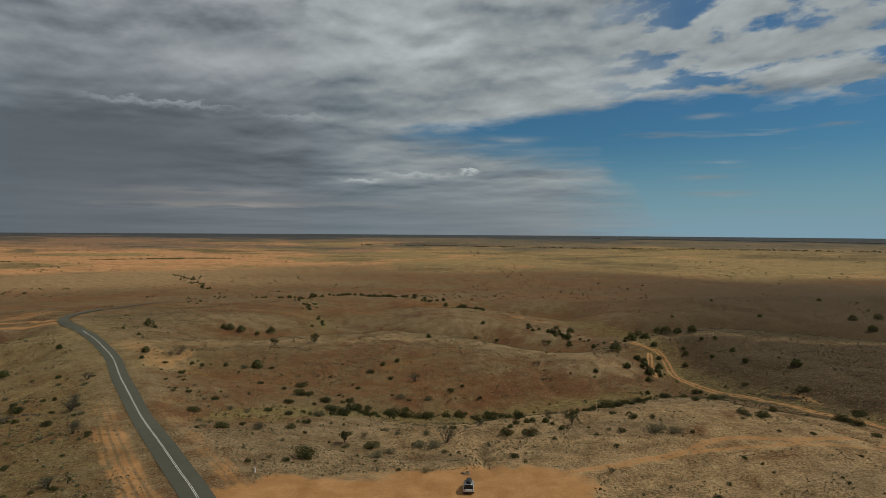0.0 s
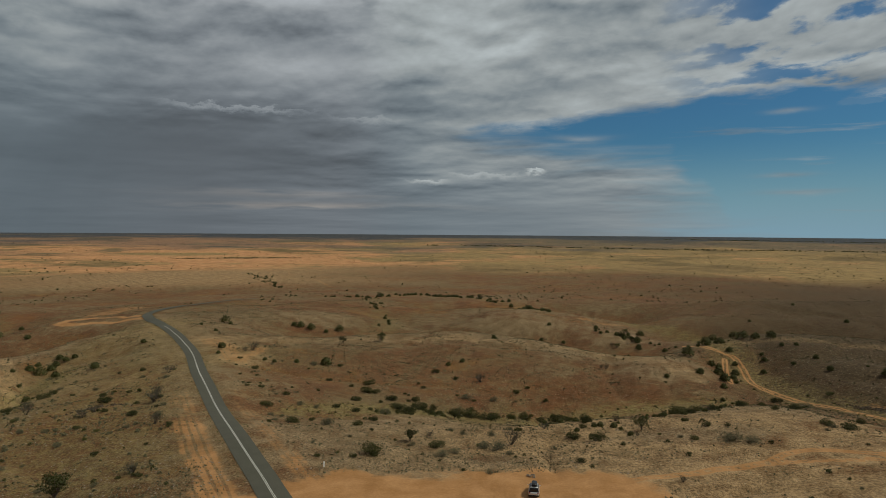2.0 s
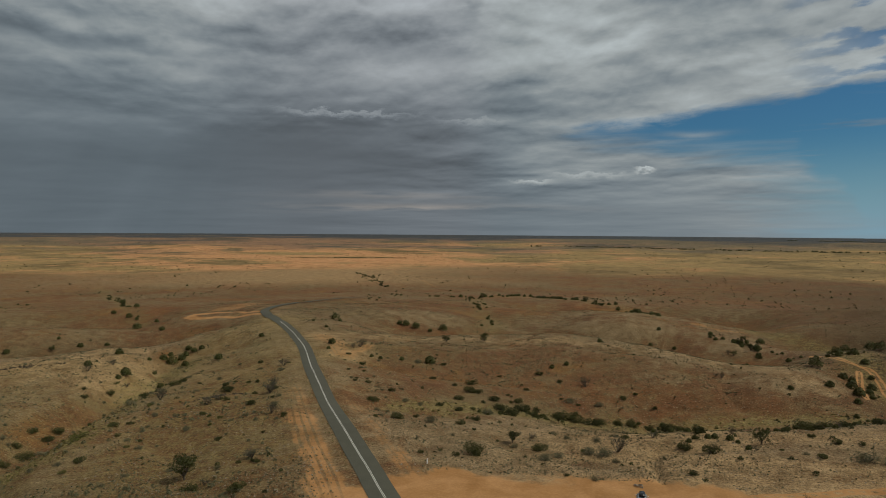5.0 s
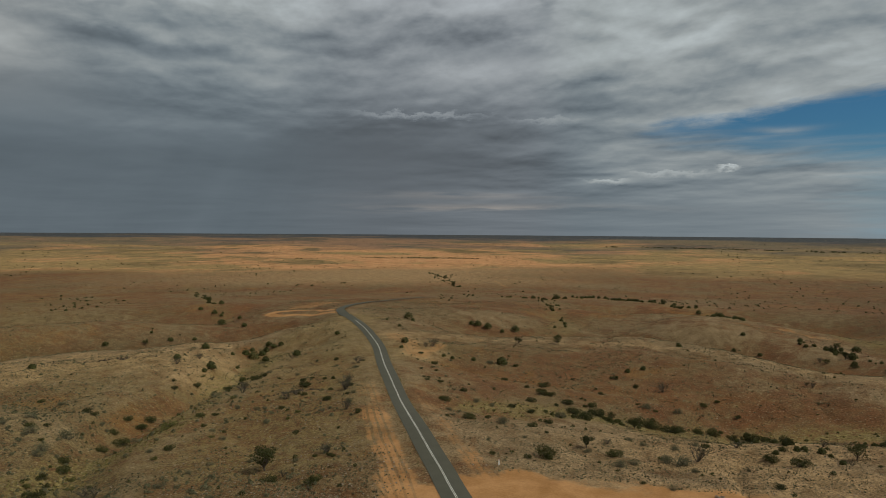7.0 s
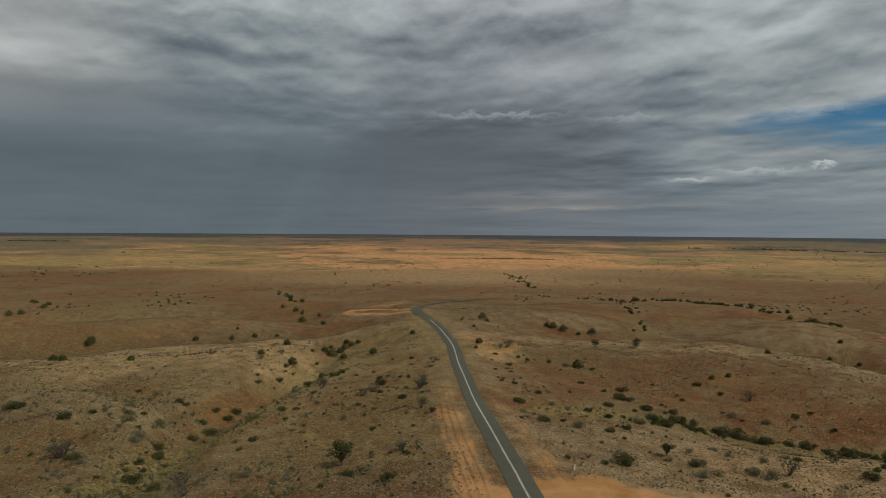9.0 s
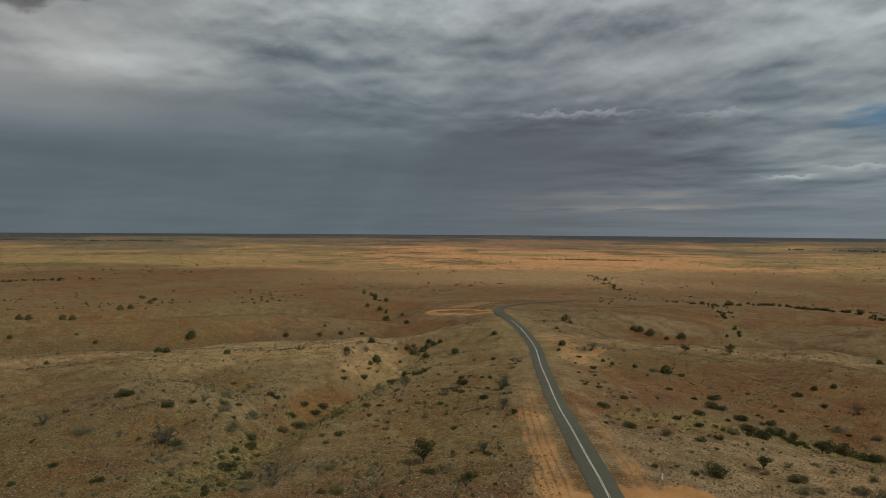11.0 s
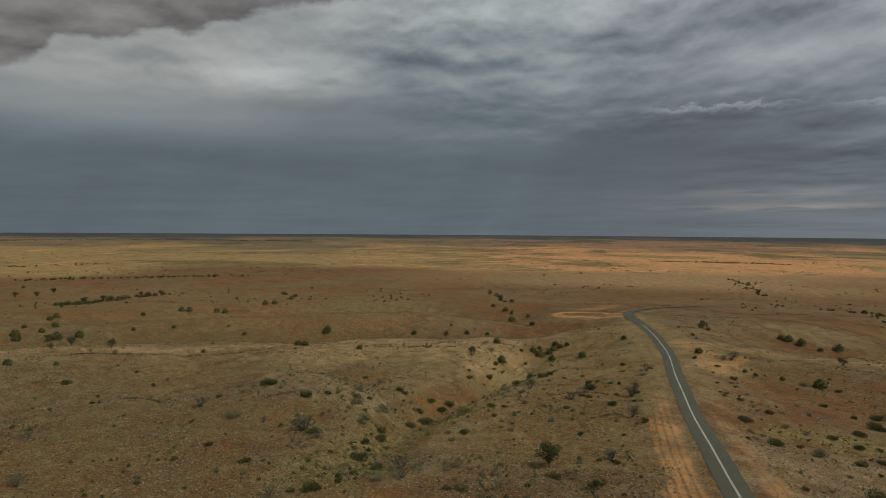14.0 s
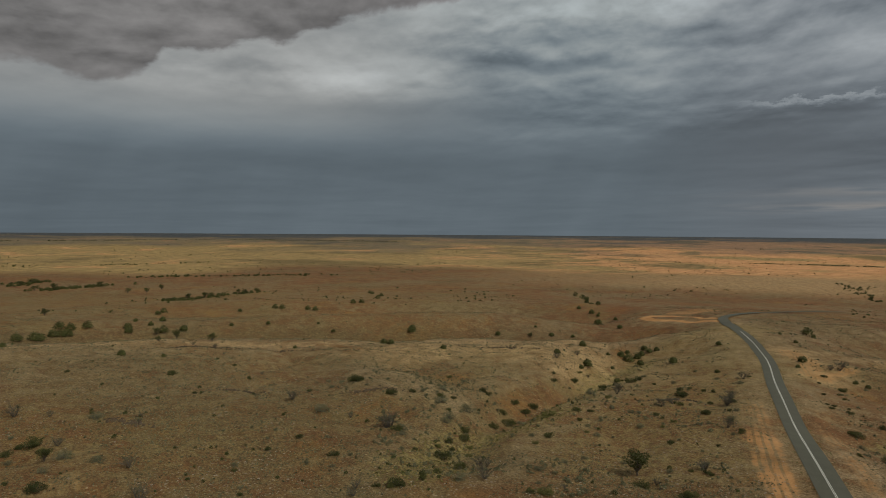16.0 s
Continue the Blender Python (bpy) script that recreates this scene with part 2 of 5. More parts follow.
# hills (up) and gullies (down): half-width in metres, then x, y and height along each
FORMS = {}
FORMS["main_hill"] = (30, [(-114, 236, -2.1), (-88, 255, -2.9), (-72, 262, -3.4), (-44, 264, -4.3), (-20, 269, -3.2), (-1, 268, -3.2), (27, 259, -2.8), (48, 245, -4), (64, 223, -2.4)])
FORMS["behind_main"] = (26, [(-99, 302, -11.7), (-64, 316, -14.4), (-24, 327, -14.7), (20, 321, -17.9), (56, 287, -15.9)])
FORMS["second_hill"] = (40, [(-54, 368, -9.8), (-30, 399, -4.7), (-5, 420, -2.4), (26, 424, -2.8), (58, 386, -7), (79, 326, -8.5)])
FORMS["near_valley"] = (22, [(-51, 157, -5), (-34, 171, -7.4), (-13, 181, -9.8), (12, 192, -12.3), (39, 196, -9.6), (67, 201, -5.6)])
FORMS["shelf"] = (24, [(-10, 138, -3.1), (9, 148, -1.8), (30, 153, -0.5), (58, 153, 0.6), (80, 143, 0.1), (95, 134, -0.2)])
FORMS["creek"] = (19, [(85, 432, -3.8), (92, 322, -0.2), (91, 273, -5.5), (87, 240, -9.1), (92, 196, -6.7), (103, 169, -5.7), (110, 155, -4.1)])
FORMS["hill_b"] = (28, [(84, 283, 5.5), (106, 283, 0.8), (133, 260, -0.7), (166, 236, 1.9)])
FORMS["behind_b"] = (30, [(110, 360, -13.8), (148, 350, -16), (181, 325, -14.2), (204, 290, -10.7)])
FORMS["hill_a"] = (70, [(116, 435, -2.3), (170, 475, 5.1), (222, 476, 9.3), (313, 446, 16.4)])
FORMS["spur"] = (26, [(-39, 97, 0.8), (-53, 118, 1.8), (-86, 170, 2), (-123, 227, 1.8), (-139, 247, 2), (-156, 266, 1.4), (-177, 292, 2.1), (-194, 322, 1.6), (-208, 374, 1)])
FORMS["gully"] = (21, [(-94, 58, 0.4), (-110, 83, -1.7), (-121, 104, -2.5), (-131, 130, -4), (-142, 161, -5), (-150, 185, -5.7), (-163, 217, -7.4)])
FORMS["flank"] = (28, [(-80, 100, -2.3), (-98, 139, -2.7), (-124, 184, -3.3), (-148, 226, -0.5), (-164, 269, -1.9)])
FORMS["left_hill"] = (28, [(-272, -16, 2.2), (-266, 14, 1), (-263, 51, -1), (-242, 90, -3.8), (-230, 134, -3.6), (-193, 186, -3.2), (-186, 207, -2.8)])
FORMS["left_bank"] = (30, [(-168, 33, 0.8), (-143, 67, -1.3), (-156, 94, 1.1), (-143, 117, -0.3)])
FORMS["behind_left"] = (30, [(-318, -4, -6.1), (-314, 61, -11.5), (-288, 136, -18.3), (-249, 204, -17.7), (-221, 242, -16.7)])
FORMS["left_hill_two"] = (42, [(-390, -18, 0.4), (-388, 76, -4.5), (-377, 162, -6.2), (-350, 231, -5.7), (-311, 267, -3.8), (-251, 285, -7.4)])
FORMS["main_face"] = (30, [(-64, 206, -6.3), (-32, 215, -7.7), (-4, 218, -6.8), (23, 217, -4.5), (45, 209, -2.1)])
FORMS["left_face"] = (34, [(-218, 6, 1.4), (-206, 40, -1.3), (-191, 74, -3.6), (-175, 123, -2)])
FORMS["near_left"] = (30, [(-120, 2, 1.5), (-112, 31, -0), (-93, 55, -0.4)])
FORMS["near_right"] = (30, [(21, 107, -0.2), (55, 116, 0.3), (80, 116, 1.5)])
FORMS["shelf_back"] = (16, [(0, 164, -3.4), (18, 169, -3.8), (40, 171, -2.8), (66, 174, -2.1), (89, 159, -1.7)])
FORMS["gully_cut"] = (7, [(-90, 58, -0.5), (-103, 76, -2.6), (-120, 98, -4), (-134, 129, -5.7), (-149, 174, -4.6), (-169, 213, -1.8)])
FORMS["left_spur"] = (10, [(-190, 97, 0.4), (-165, 91, 2.4), (-145, 87, 2.2), (-130, 95, 0.7), (-126, 102, -0.9)])
FORMS["side_gully"] = (13, [(-173, 106, -1.2), (-150, 106, -1), (-130, 112, -0.4)])
FORMS["behind_second"] = (34, [(-50, 477, -15), (-9, 492, -9.9), (35, 494, -11.2), (74, 464, -15.6)])
FORMS["behind_two"] = (40, [(-460, 98, -9.9), (-446, 190, -12.9), (-411, 267, -12.7), (-362, 315, -11.8), (-307, 329, -13.2)])
FORMS["behind_spur"] = (15, [(-214, 271, -4.2), (-201, 274, -3.9), (-189, 278, -3.6)])
FORMS["turnout_flat"] = (22, [(-197, 306, -1.1), (-216, 309, 0.4), (-236, 308, 2.9)])
# roads and tracks in plan
ROAD = [(24.2, 23.9), (-3, 51.8), (-21.8, 73.9), (-34.1, 90.8), (-40.1, 99.7), (-46.5, 108.7), (-56.2, 122.9), (-72, 147.6), (-89.7, 175), (-108.3, 205.8), (-125, 229.5), (-142.8, 252), (-161.1, 275.9), (-175.5, 292.1), (-189.7, 313.3), (-195.5, 332.6), (-201.8, 362.8), (-222, 432.5), (-242, 528.4), (-240.1, 578.3)]
SPUR_TURNOUT = [(-180.3, 297.7), (-196.6, 302.8), (-210.5, 300.6), (-224.0, 299.5), (-232.5, 303.1), (-233.0, 311.5), (-222.5, 317.8), (-206.4, 317.9), (-187.5, 309.6)]
LOOKOUT_TRACK = [(14.2, 104.5), (21.8, 109.2), (33, 113.7), (45, 118.2), (51, 122.6), (55.7, 125.8), (61.4, 125.6), (68.9, 122.8), (79.4, 123.4), (87.1, 122.4)]
LOWER_TRACK = [(45, 118.2), (56.7, 120.4), (69.6, 120), (83.2, 116.8)]
CREEK_TRACK = [(81.1, 298.9), (83.2, 267.4), (88.9, 258.6), (88.7, 251.8), (87.9, 242.6), (85.1, 229.1), (86.6, 219.9), (88.9, 209.9), (91.4, 194.9), (94, 182.5), (97.6, 174.3), (101.5, 167.3), (105.0, 147.6)]
CREEK_SPUR = [(84.4, 254.3), (79.1, 236), (76.1, 222.7)]
PLAIN_TRACKS = [[(-402.1, 1115.3), (-358.4, 1009.2)], [(-290.1, 931.2), (-236.1, 817.2), (-189.7, 775.6), (-150.7, 748.3), (-49.9, 606.1)], [(18, 1244.7), (122.9, 1173.1), (205.8, 1053.9), (286.1, 953.2)]]
WASH = [(47.4, 397.7), (59.2, 392.7), (71.5, 392.1)]
BANK = [(101.4, 185.6), (104.5, 180.8), (106.9, 174)]
BEND_DIRT = [(-243, 348.9), (-240.2, 364.1), (-247.8, 396.6)]
BARE_PATCH = [(-133.8, 11.2), (-122.4, 9.4), (-115.4, 5.7)]
PALE_SLOPE = [(-196.5, 122.9), (-194.6, 147.4), (-181.5, 165.2), (-169.6, 175.3), (-159.1, 175)]
ERODED_BANK = [(-91.1, 205), (-91.3, 214.8), (-91.1, 224.4)]
ROAD_SHOULDER = [(-117.2, 233.7), (-104.1, 222.2), (-93.7, 204.9)]
CLEARING = [(-29.5, 90.0), (-22.6, 95.3), (-9.1, 98.6), (4.5, 100.4), (13.9, 102.6), (14, 88), (-12, 86), (-24, 86)]
GULLY_LINES = [[(-51.2, 157.7), (-33.9, 170.4), (-13, 181), (11.8, 189.1), (38.7, 194.5), (66.3, 198.9)],
    [(79.5, 404.2), (107, 374.6), (89.2, 267.5), (86.1, 237.4), (91.6, 195.1), (101.7, 166.9), (108.6, 153.1)],
    [(-95, 58.6), (-110.5, 83.4), (-113, 97.2), (-116.6, 115.7), (-141.9, 160.9), (-149.2, 184), (-159.5, 212.4)],
    [(-183.3, 630.6), (-132.9, 602.9), (-101.3, 688.7), (-45.3, 596.5), (-11.8, 542.6), (7.8, 527.1), (21.3, 412.1)],
    [(-128.5, 583.5), (-83.3, 396), (-73.4, 366.9), (-66.8, 343.3)],
    [(-633.5, 654.5), (-437.6, 476.8), (-340, 380.5), (-294.9, 337.8)]]


def form_line(name):
    return [p[:2] for p in FORMS[name][1]]


def ground_smooth(x, y):
    x, y = np.asarray(x, float), np.asarray(y, float)
    r = np.hypot(x, y)
    slope = np.interp(r, [1800, 2600, 3600, 4860], [-75 / 1800, -0.0250, -0.0120, -0.0054])
    z = np.where(r > 1800, EYE_HEIGHT + slope * r, -33 * blend(250, 830, r))
    near = r < 900
    xs, ys, dz = x[near], y[near], np.zeros(np.count_nonzero(near))
    for width, pts in FORMS.values():
        best, tall = np.full(xs.shape, 1e18), np.zeros(xs.shape)
        for (ax, ay, ah), (bx, by, bh) in zip(pts, pts[1:]):
            ux, uy = bx - ax, by - ay
            t = np.clip(((xs - ax) * ux + (ys - ay) * uy) / (ux * ux + uy * uy), 0, 1)
            q = (xs - ax - t * ux) ** 2 + (ys - ay - t * uy) ** 2
            closer = q < best
            best, tall = np.where(closer, q, best), np.where(closer, ah + t * (bh - ah), tall)
        dz += np.exp(-best / width ** 2) * tall
    z = np.array(z)
    z[near] += dz
    return z


def ground_z(x, y):
    """Height of the ground, with its small unevenness away from the road."""
    x, y = np.asarray(x, float), np.asarray(y, float)
    z = ground_smooth(x, y)
    off = blend(4.0, 14.0, to_line(x, y, ROAD))
    flat = blend(4.0, 16.0, to_line(x, y, CLEARING))
    r = np.hypot(x, y)
    fade = 1 - 0.75 * blend(420, 900, r)
    z = z + off * flat * fade * (1.7 * (value_noise(x, y, 34, 1) - 0.5) + 0.7 * (value_noise(x, y, 12, 2) - 0.5))
    rill = 1 - np.abs(2 * value_noise(x + 6 * value_noise(x, y, 9, 6), y, 24, 5) - 1)
    z = z - off * flat * fade * 1.1 * rill ** 6
    z = z + off * 0.34 * (value_noise(x, y, 3.4, 3) - 0.5) + off * 0.10 * (value_noise(x, y, 1.3, 4) - 0.5)
    return z


# ---- materials ----
def material(name):
    m = bpy.data.materials.new(name)
    m.use_nodes = True
    k = Nodes(m.node_tree)
    shader = k.add("ShaderNodeBsdfPrincipled")
    k.put(k.add("ShaderNodeOutputMaterial").inputs[0], shader.outputs[0])
    return m, k, shader


def plain_material(name, colour, rough=0.6, metal=0.0, vary=0.15, grain=4.0):
    m, k, s = material(name)
    co = k.add("ShaderNodeTexCoord").outputs["Object"]
    n = k.noise(co, grain, 4, 0.6)
    k.put(s.inputs["Base Color"], k.mix(n, tuple(c * (1 - vary) for c in colour), tuple(c * (1 + vary) for c in colour)))
    s.inputs["Roughness"].default_value, s.inputs["Metallic"].default_value = rough, metal
    return m


def ground_material():
    m, k, s = material("outback_ground")
    at = k.add("ShaderNodeNewGeometry").outputs["Position"]
    x, y, _ = k.split(at)
    flat = k.xyz(x, y, 0.0)
    attr = k.add("ShaderNodeAttribute", attribute_name="cover")
    dirt, green, plain = k.split(attr.outputs["Color"])
    huge = k.noise(flat, 0.011, 5, 0.55, 0.4)
    large = k.noise(flat, 0.045, 6, 0.6, 0.3)
    patch = k.noise(flat, 0.16, 6, 0.65, 0.4)
    small = k.noise(flat, 0.75, 6, 0.65, 0.2)
    tiny = k.noise(flat, 2.6, 5, 0.7)
    # stony carries painted cloud shade; the others mix ground cover with painted sun
    grassy_lit, stony, sandy_lit = k.split(k.add("ShaderNodeAttribute", attribute_name="soil").outputs["Color"])
    grain = k.noise(flat, 1.9, 6, 0.8)
    # stony red-brown soil with a thin cover of grey-green saltbush and straw
    soil = k.mix(k.step(large, 0.35, 0.65), (0.138, 0.064, 0.029), (0.212, 0.098, 0.042))
    ochre = k.noise(flat, 0.03, 6, 0.62, 0.6)
    soil = k.mix(k.math("MULTIPLY", k.step(ochre, 0.52, 0.66), 0.8), soil, (0.240, 0.120, 0.038))
    soil = k.mix(k.math("MULTIPLY", k.step(patch, 0.58, 0.74), 0.7), soil, (0.262, 0.134, 0.043))
    rust = k.noise(flat, 0.021, 5, 0.6, 1.2)
    soil = k.mix(k.math("MULTIPLY", k.step(rust, 0.50, 0.68), 0.55), soil, (0.210, 0.095, 0.042))
    cover = k.mix(k.step(patch, 0.3, 0.7), (0.112, 0.074, 0.035), (0.188, 0.130, 0.064))
    straw_cover = k.mix(k.step(patch, 0.3, 0.7), (0.192, 0.130, 0.068), (0.300, 0.211, 0.120))
    cover = k.mix(grassy_lit, cover, straw_cover)
    much = k.math("ADD", k.math("MULTIPLY", huge, 0.7), k.math("MULTIPLY", large, 0.55))
    much = k.math("ADD", much, k.math("MULTIPLY", k.math("SUBTRACT", patch, 0.5), 0.6))
    much = k.math("ADD", much, k.math("MULTIPLY", k.math("SUBTRACT", grain, 0.5), 0.55))
    much = k.math("ADD", much, k.math("MULTIPLY", grassy_lit, 0.16))
    hill = k.mix(k.step(much, 0.48, 0.80), soil, cover)
    # cloud shade on the hills, put into the colour as a darker tone
    shaded_hill = k.mix(k.step(small, 0.35, 0.65), (0.050, 0.034, 0.019), (0.098, 0.067, 0.036))
    hill = k.mix(k.math("MULTIPLY", stony, 0.88), hill, shaded_hill)
    # pale earth, its tone lifted where patches lie in sun
    pale = k.mix(k.step(patch, 0.3, 0.7), (0.275, 0.172, 0.082), (0.430, 0.288, 0.150))
    hill = k.mix(k.math("MULTIPLY", sandy_lit, k.step(k.math("ADD", k.math("MULTIPLY", patch, 0.5), k.math("MULTIPLY", grain, 0.5)), 0.33, 0.57)), hill, pale)
    # the plain: straw-coloured grass over orange sand, brightened in colour as sunlit
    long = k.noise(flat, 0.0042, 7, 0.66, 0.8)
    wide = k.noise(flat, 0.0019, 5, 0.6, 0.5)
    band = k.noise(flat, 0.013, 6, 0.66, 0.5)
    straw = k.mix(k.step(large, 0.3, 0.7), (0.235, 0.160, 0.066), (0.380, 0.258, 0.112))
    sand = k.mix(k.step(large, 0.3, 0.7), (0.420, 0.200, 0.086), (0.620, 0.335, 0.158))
    sunlit_flats = k.mix(k.step(k.math("ADD", k.math("ADD", k.math("MULTIPLY", long, 0.7), k.math("MULTIPLY", band, 0.3)), k.line(sandy_lit, 0.0, 1.0, -0.07, 0.08)), 0.46, 0.56), straw, sand)
    sunlit_flats = k.mix(k.math("MULTIPLY", k.step(k.math("ADD", k.math("MULTIPLY", wide, 0.45), k.math("ADD", k.math("MULTIPLY", long, 0.3), k.math("MULTIPLY", band, 0.25))), 0.50, 0.42), 0.75), sunlit_flats, (0.125, 0.088, 0.040))
    sunlit_flats = k.mix(k.math("MULTIPLY", k.step(band, 0.55, 0.66), 0.42), sunlit_flats, (0.128, 0.098, 0.042))
    col = k.mix(plain, hill, sunlit_flats)
    # distant cloud shade and blue haze, mixed in as a darker colour
    far_shade_haze = k.mix(k.step(patch, 0.3, 0.7), (0.040, 0.047, 0.056), (0.074, 0.076, 0.080))
    col = k.mix(attr.outputs["Alpha"], col, far_shade_haze)
    # greener feed in the gullies
    feed = k.mix(k.step(small, 0.3, 0.7), (0.135, 0.105, 0.042), (0.285, 0.225, 0.085))
    col = k.mix(k.math("MULTIPLY", green, k.step(k.math("ADD", small, k.math("MULTIPLY", patch, 0.4)), 0.48, 0.82)), col, feed)
    # bare dirt
    road_gap, rut, side = k.split(k.add("ShaderNodeAttribute", attribute_name="wheels").outputs["Color"])
    swing = k.noise(flat, 0.12, 3, 0.5)
    groove = k.math("SINE", k.math("ADD", k.math("MULTIPLY", road_gap, 2 * math.pi / 1.55), k.math("MULTIPLY", swing, 4.0)))
    groove = k.math("MULTIPLY", k.step(groove, 0.0, 0.9), k.math("MULTIPLY", k.step(road_gap, 4.4, 5.6), k.step(road_gap, 14.0, 10.0)))
    groove = k.math("MULTIPLY", groove, k.math("MULTIPLY", side, k.step(small, 0.30, 0.62, 0.35, 1.0)))
    wheel = k.math("SUBTRACT", k.math("ADD", rut, k.math("MULTIPLY", k.math("SUBTRACT", small, 0.5), 0.55)), 0.78)
    wheel = k.math("MAXIMUM", k.step(k.math("ABSOLUTE", wheel), 0.62, 0.20), k.math("MULTIPLY", k.step(rut, 1.7, 0.9), 0.62))
    dirt = k.math("MAXIMUM", dirt, k.math("MULTIPLY", wheel, 0.66))
    dirt = k.math("MULTIPLY", dirt, k.math("SUBTRACT", 1.0, k.math("MULTIPLY", groove, 0.34)))
    worn = k.math("ADD", dirt, k.math("MULTIPLY", k.math("SUBTRACT", small, 0.5), k.math("MULTIPLY", k.math("SUBTRACT", 1.0, dirt), 1.3)))
    bare = k.mix(k.step(patch, 0.25, 0.75), (0.325, 0.162, 0.060), (0.465, 0.250, 0.108))
    bare = k.mix(k.math("MULTIPLY", k.step(tiny, 0.55, 0.75), 0.18), bare, (0.24, 0.13, 0.060))
    col = k.mix(k.step(worn, 0.35, 0.70), col, bare)
    # stones and tufts as fine speckle
    cells = k.add("ShaderNodeTexVoronoi", feature="F1")
    k.put(cells.inputs["Vector"], flat)
    cells.inputs["Scale"].default_value = 1.3
    stone = k.math("MULTIPLY", k.step(cells.outputs["Distance"], 0.34, 0.14), k.step(cells.outputs["Color"], 0.40, 0.70))
    growth = k.math("SUBTRACT", 1.0, k.step(worn, 0.2, 0.6))
    tuft = k.math("MULTIPLY", k.step(tiny, 0.54, 0.66), growth)
    col = k.mix(k.math("MULTIPLY", tuft, 0.42), col, (0.062, 0.052, 0.026))
    col = k.mix(k.math("MULTIPLY", k.math("MULTIPLY", stone, growth), 0.60), col, (0.34, 0.275, 0.180))
    fleck = k.step(grain, 0.36, 0.64, 0.60, 1.36)
    fleck = k.math("ADD", 1.0, k.math("MULTIPLY", k.math("SUBTRACT", fleck, 1.0), k.line(growth, 0.0, 1.0, 0.22, 1.0)))
    coarse = k.step(k.noise(flat, 0.42, 7, 0.8), 0.36, 0.64, 0.82, 1.17)
    fleck = k.math("MULTIPLY", fleck, k.math("ADD", 1.0, k.math("MULTIPLY", k.math("SUBTRACT", coarse, 1.0), k.line(growth, 0.0, 1.0, 0.25, 1.0))))
    col = k.mix(1.0, col, k.xyz(fleck, fleck, fleck), "MULTIPLY")
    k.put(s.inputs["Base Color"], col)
    s.inputs["Roughness"].default_value = 0.95
    s.inputs["Specular IOR Level"].default_value = 0.12
    bump = k.add("ShaderNodeBump")
    bump.inputs["Distance"].default_value = 0.45
    k.put(bump.inputs["Strength"], k.line(growth, 0.0, 1.0, 0.12, 0.85))
    k.put(bump.inputs["Height"], k.math("ADD", k.math("MULTIPLY", small, 0.6), k.math("MULTIPLY", grain, 0.8)))
    k.put(s.inputs["Normal"], bump.outputs[0])
    return m


def asphalt_material():
    m, k, s = material("worn_asphalt")
    at = k.add("ShaderNodeNewGeometry").outputs["Position"]
    a, b = k.noise(at, 0.35, 5, 0.6), k.noise(at, 9.0, 3, 0.6)
    col = k.mix(k.step(a, 0.3, 0.7), (0.074, 0.073, 0.055), (0.086, 0.084, 0.063))
    col = k.mix(k.math("MULTIPLY", k.step(b, 0.5, 0.7), 0.4), col, (0.130, 0.118, 0.088))
    k.put(s.inputs["Base Color"], col)
    s.inputs["Roughness"].default_value, s.inputs["Specular IOR Level"].default_value = 0.85, 0.3
    return m


def leaf_material(name, dark, light):
    m, k, s = material(name)
    own = k.add("ShaderNodeObjectInfo").outputs["Random"]
    isle = k.add("ShaderNodeNewGeometry").outputs["Random Per Island"]
    f = k.math("ADD", k.math("MULTIPLY", own, 0.5), k.math("MULTIPLY", isle, 0.5))
    k.put(s.inputs["Base Color"], k.mix(f, dark, light))
    s.inputs["Roughness"].default_value, s.inputs["Specular IOR Level"].default_value = 0.75, 0.2
    return m


GROUND = ground_material()
ASPHALT = asphalt_material()
LINE_PAINT = plain_material("line_paint", (0.70, 0.69, 0.64), 0.7, vary=0.12, grain=1.5)
LEAF_DARK = leaf_material("acacia_leaf", (0.027, 0.032, 0.010), (0.098, 0.100, 0.030))
LEAF_PALE = leaf_material("saltbush_leaf", (0.092, 0.090, 0.050), (0.190, 0.178, 0.104))
GULLY_LEAF = leaf_material("gully_leaf", (0.110, 0.098, 0.034), (0.300, 0.245, 0.090))
GREY_LEAF = leaf_material("grey_shrub_leaf", (0.070, 0.070, 0.038), (0.165, 0.155, 0.086))
LEAF_BLUE = leaf_material("bluebush_leaf", (0.040, 0.044, 0.026), (0.115, 0.115, 0.066))
LEAF_BRIGHT = leaf_material("fresh_leaf", (0.070, 0.074, 0.020), (0.150, 0.145, 0.044))
SCRUB = leaf_material("dry_scrub", (0.150, 0.125, 0.066), (0.330, 0.275, 0.155))
BARK = plain_material("grey_bark", (0.105, 0.085, 0.066), 0.9, vary=0.3)
DEADWOOD = plain_material("dead_wood", (0.098, 0.080, 0.060), 0.9, vary=0.25)
DARK_ROCK = leaf_material("dark_rock", (0.045, 0.032, 0.021), (0.115, 0.080, 0.050))
ROCK = leaf_material("weathered_rock", (0.130, 0.088, 0.062), (0.330, 0.265, 0.200))


# ---- mesh helpers ----
def mesh_from(name, verts, faces, mats, smooth=False):
    me = bpy.data.meshes.new(name)
    me.from_pydata([tuple(map(float, v)) for v in verts], [], [tuple(map(int, f)) for f in faces])
    for mat in mats if isinstance(mats, (list, tuple)) else [mats]:
        me.materials.append(mat)
    if smooth:
        me.polygons.foreach_set("use_smooth", [True] * len(me.polygons))
    me.update()
    return me


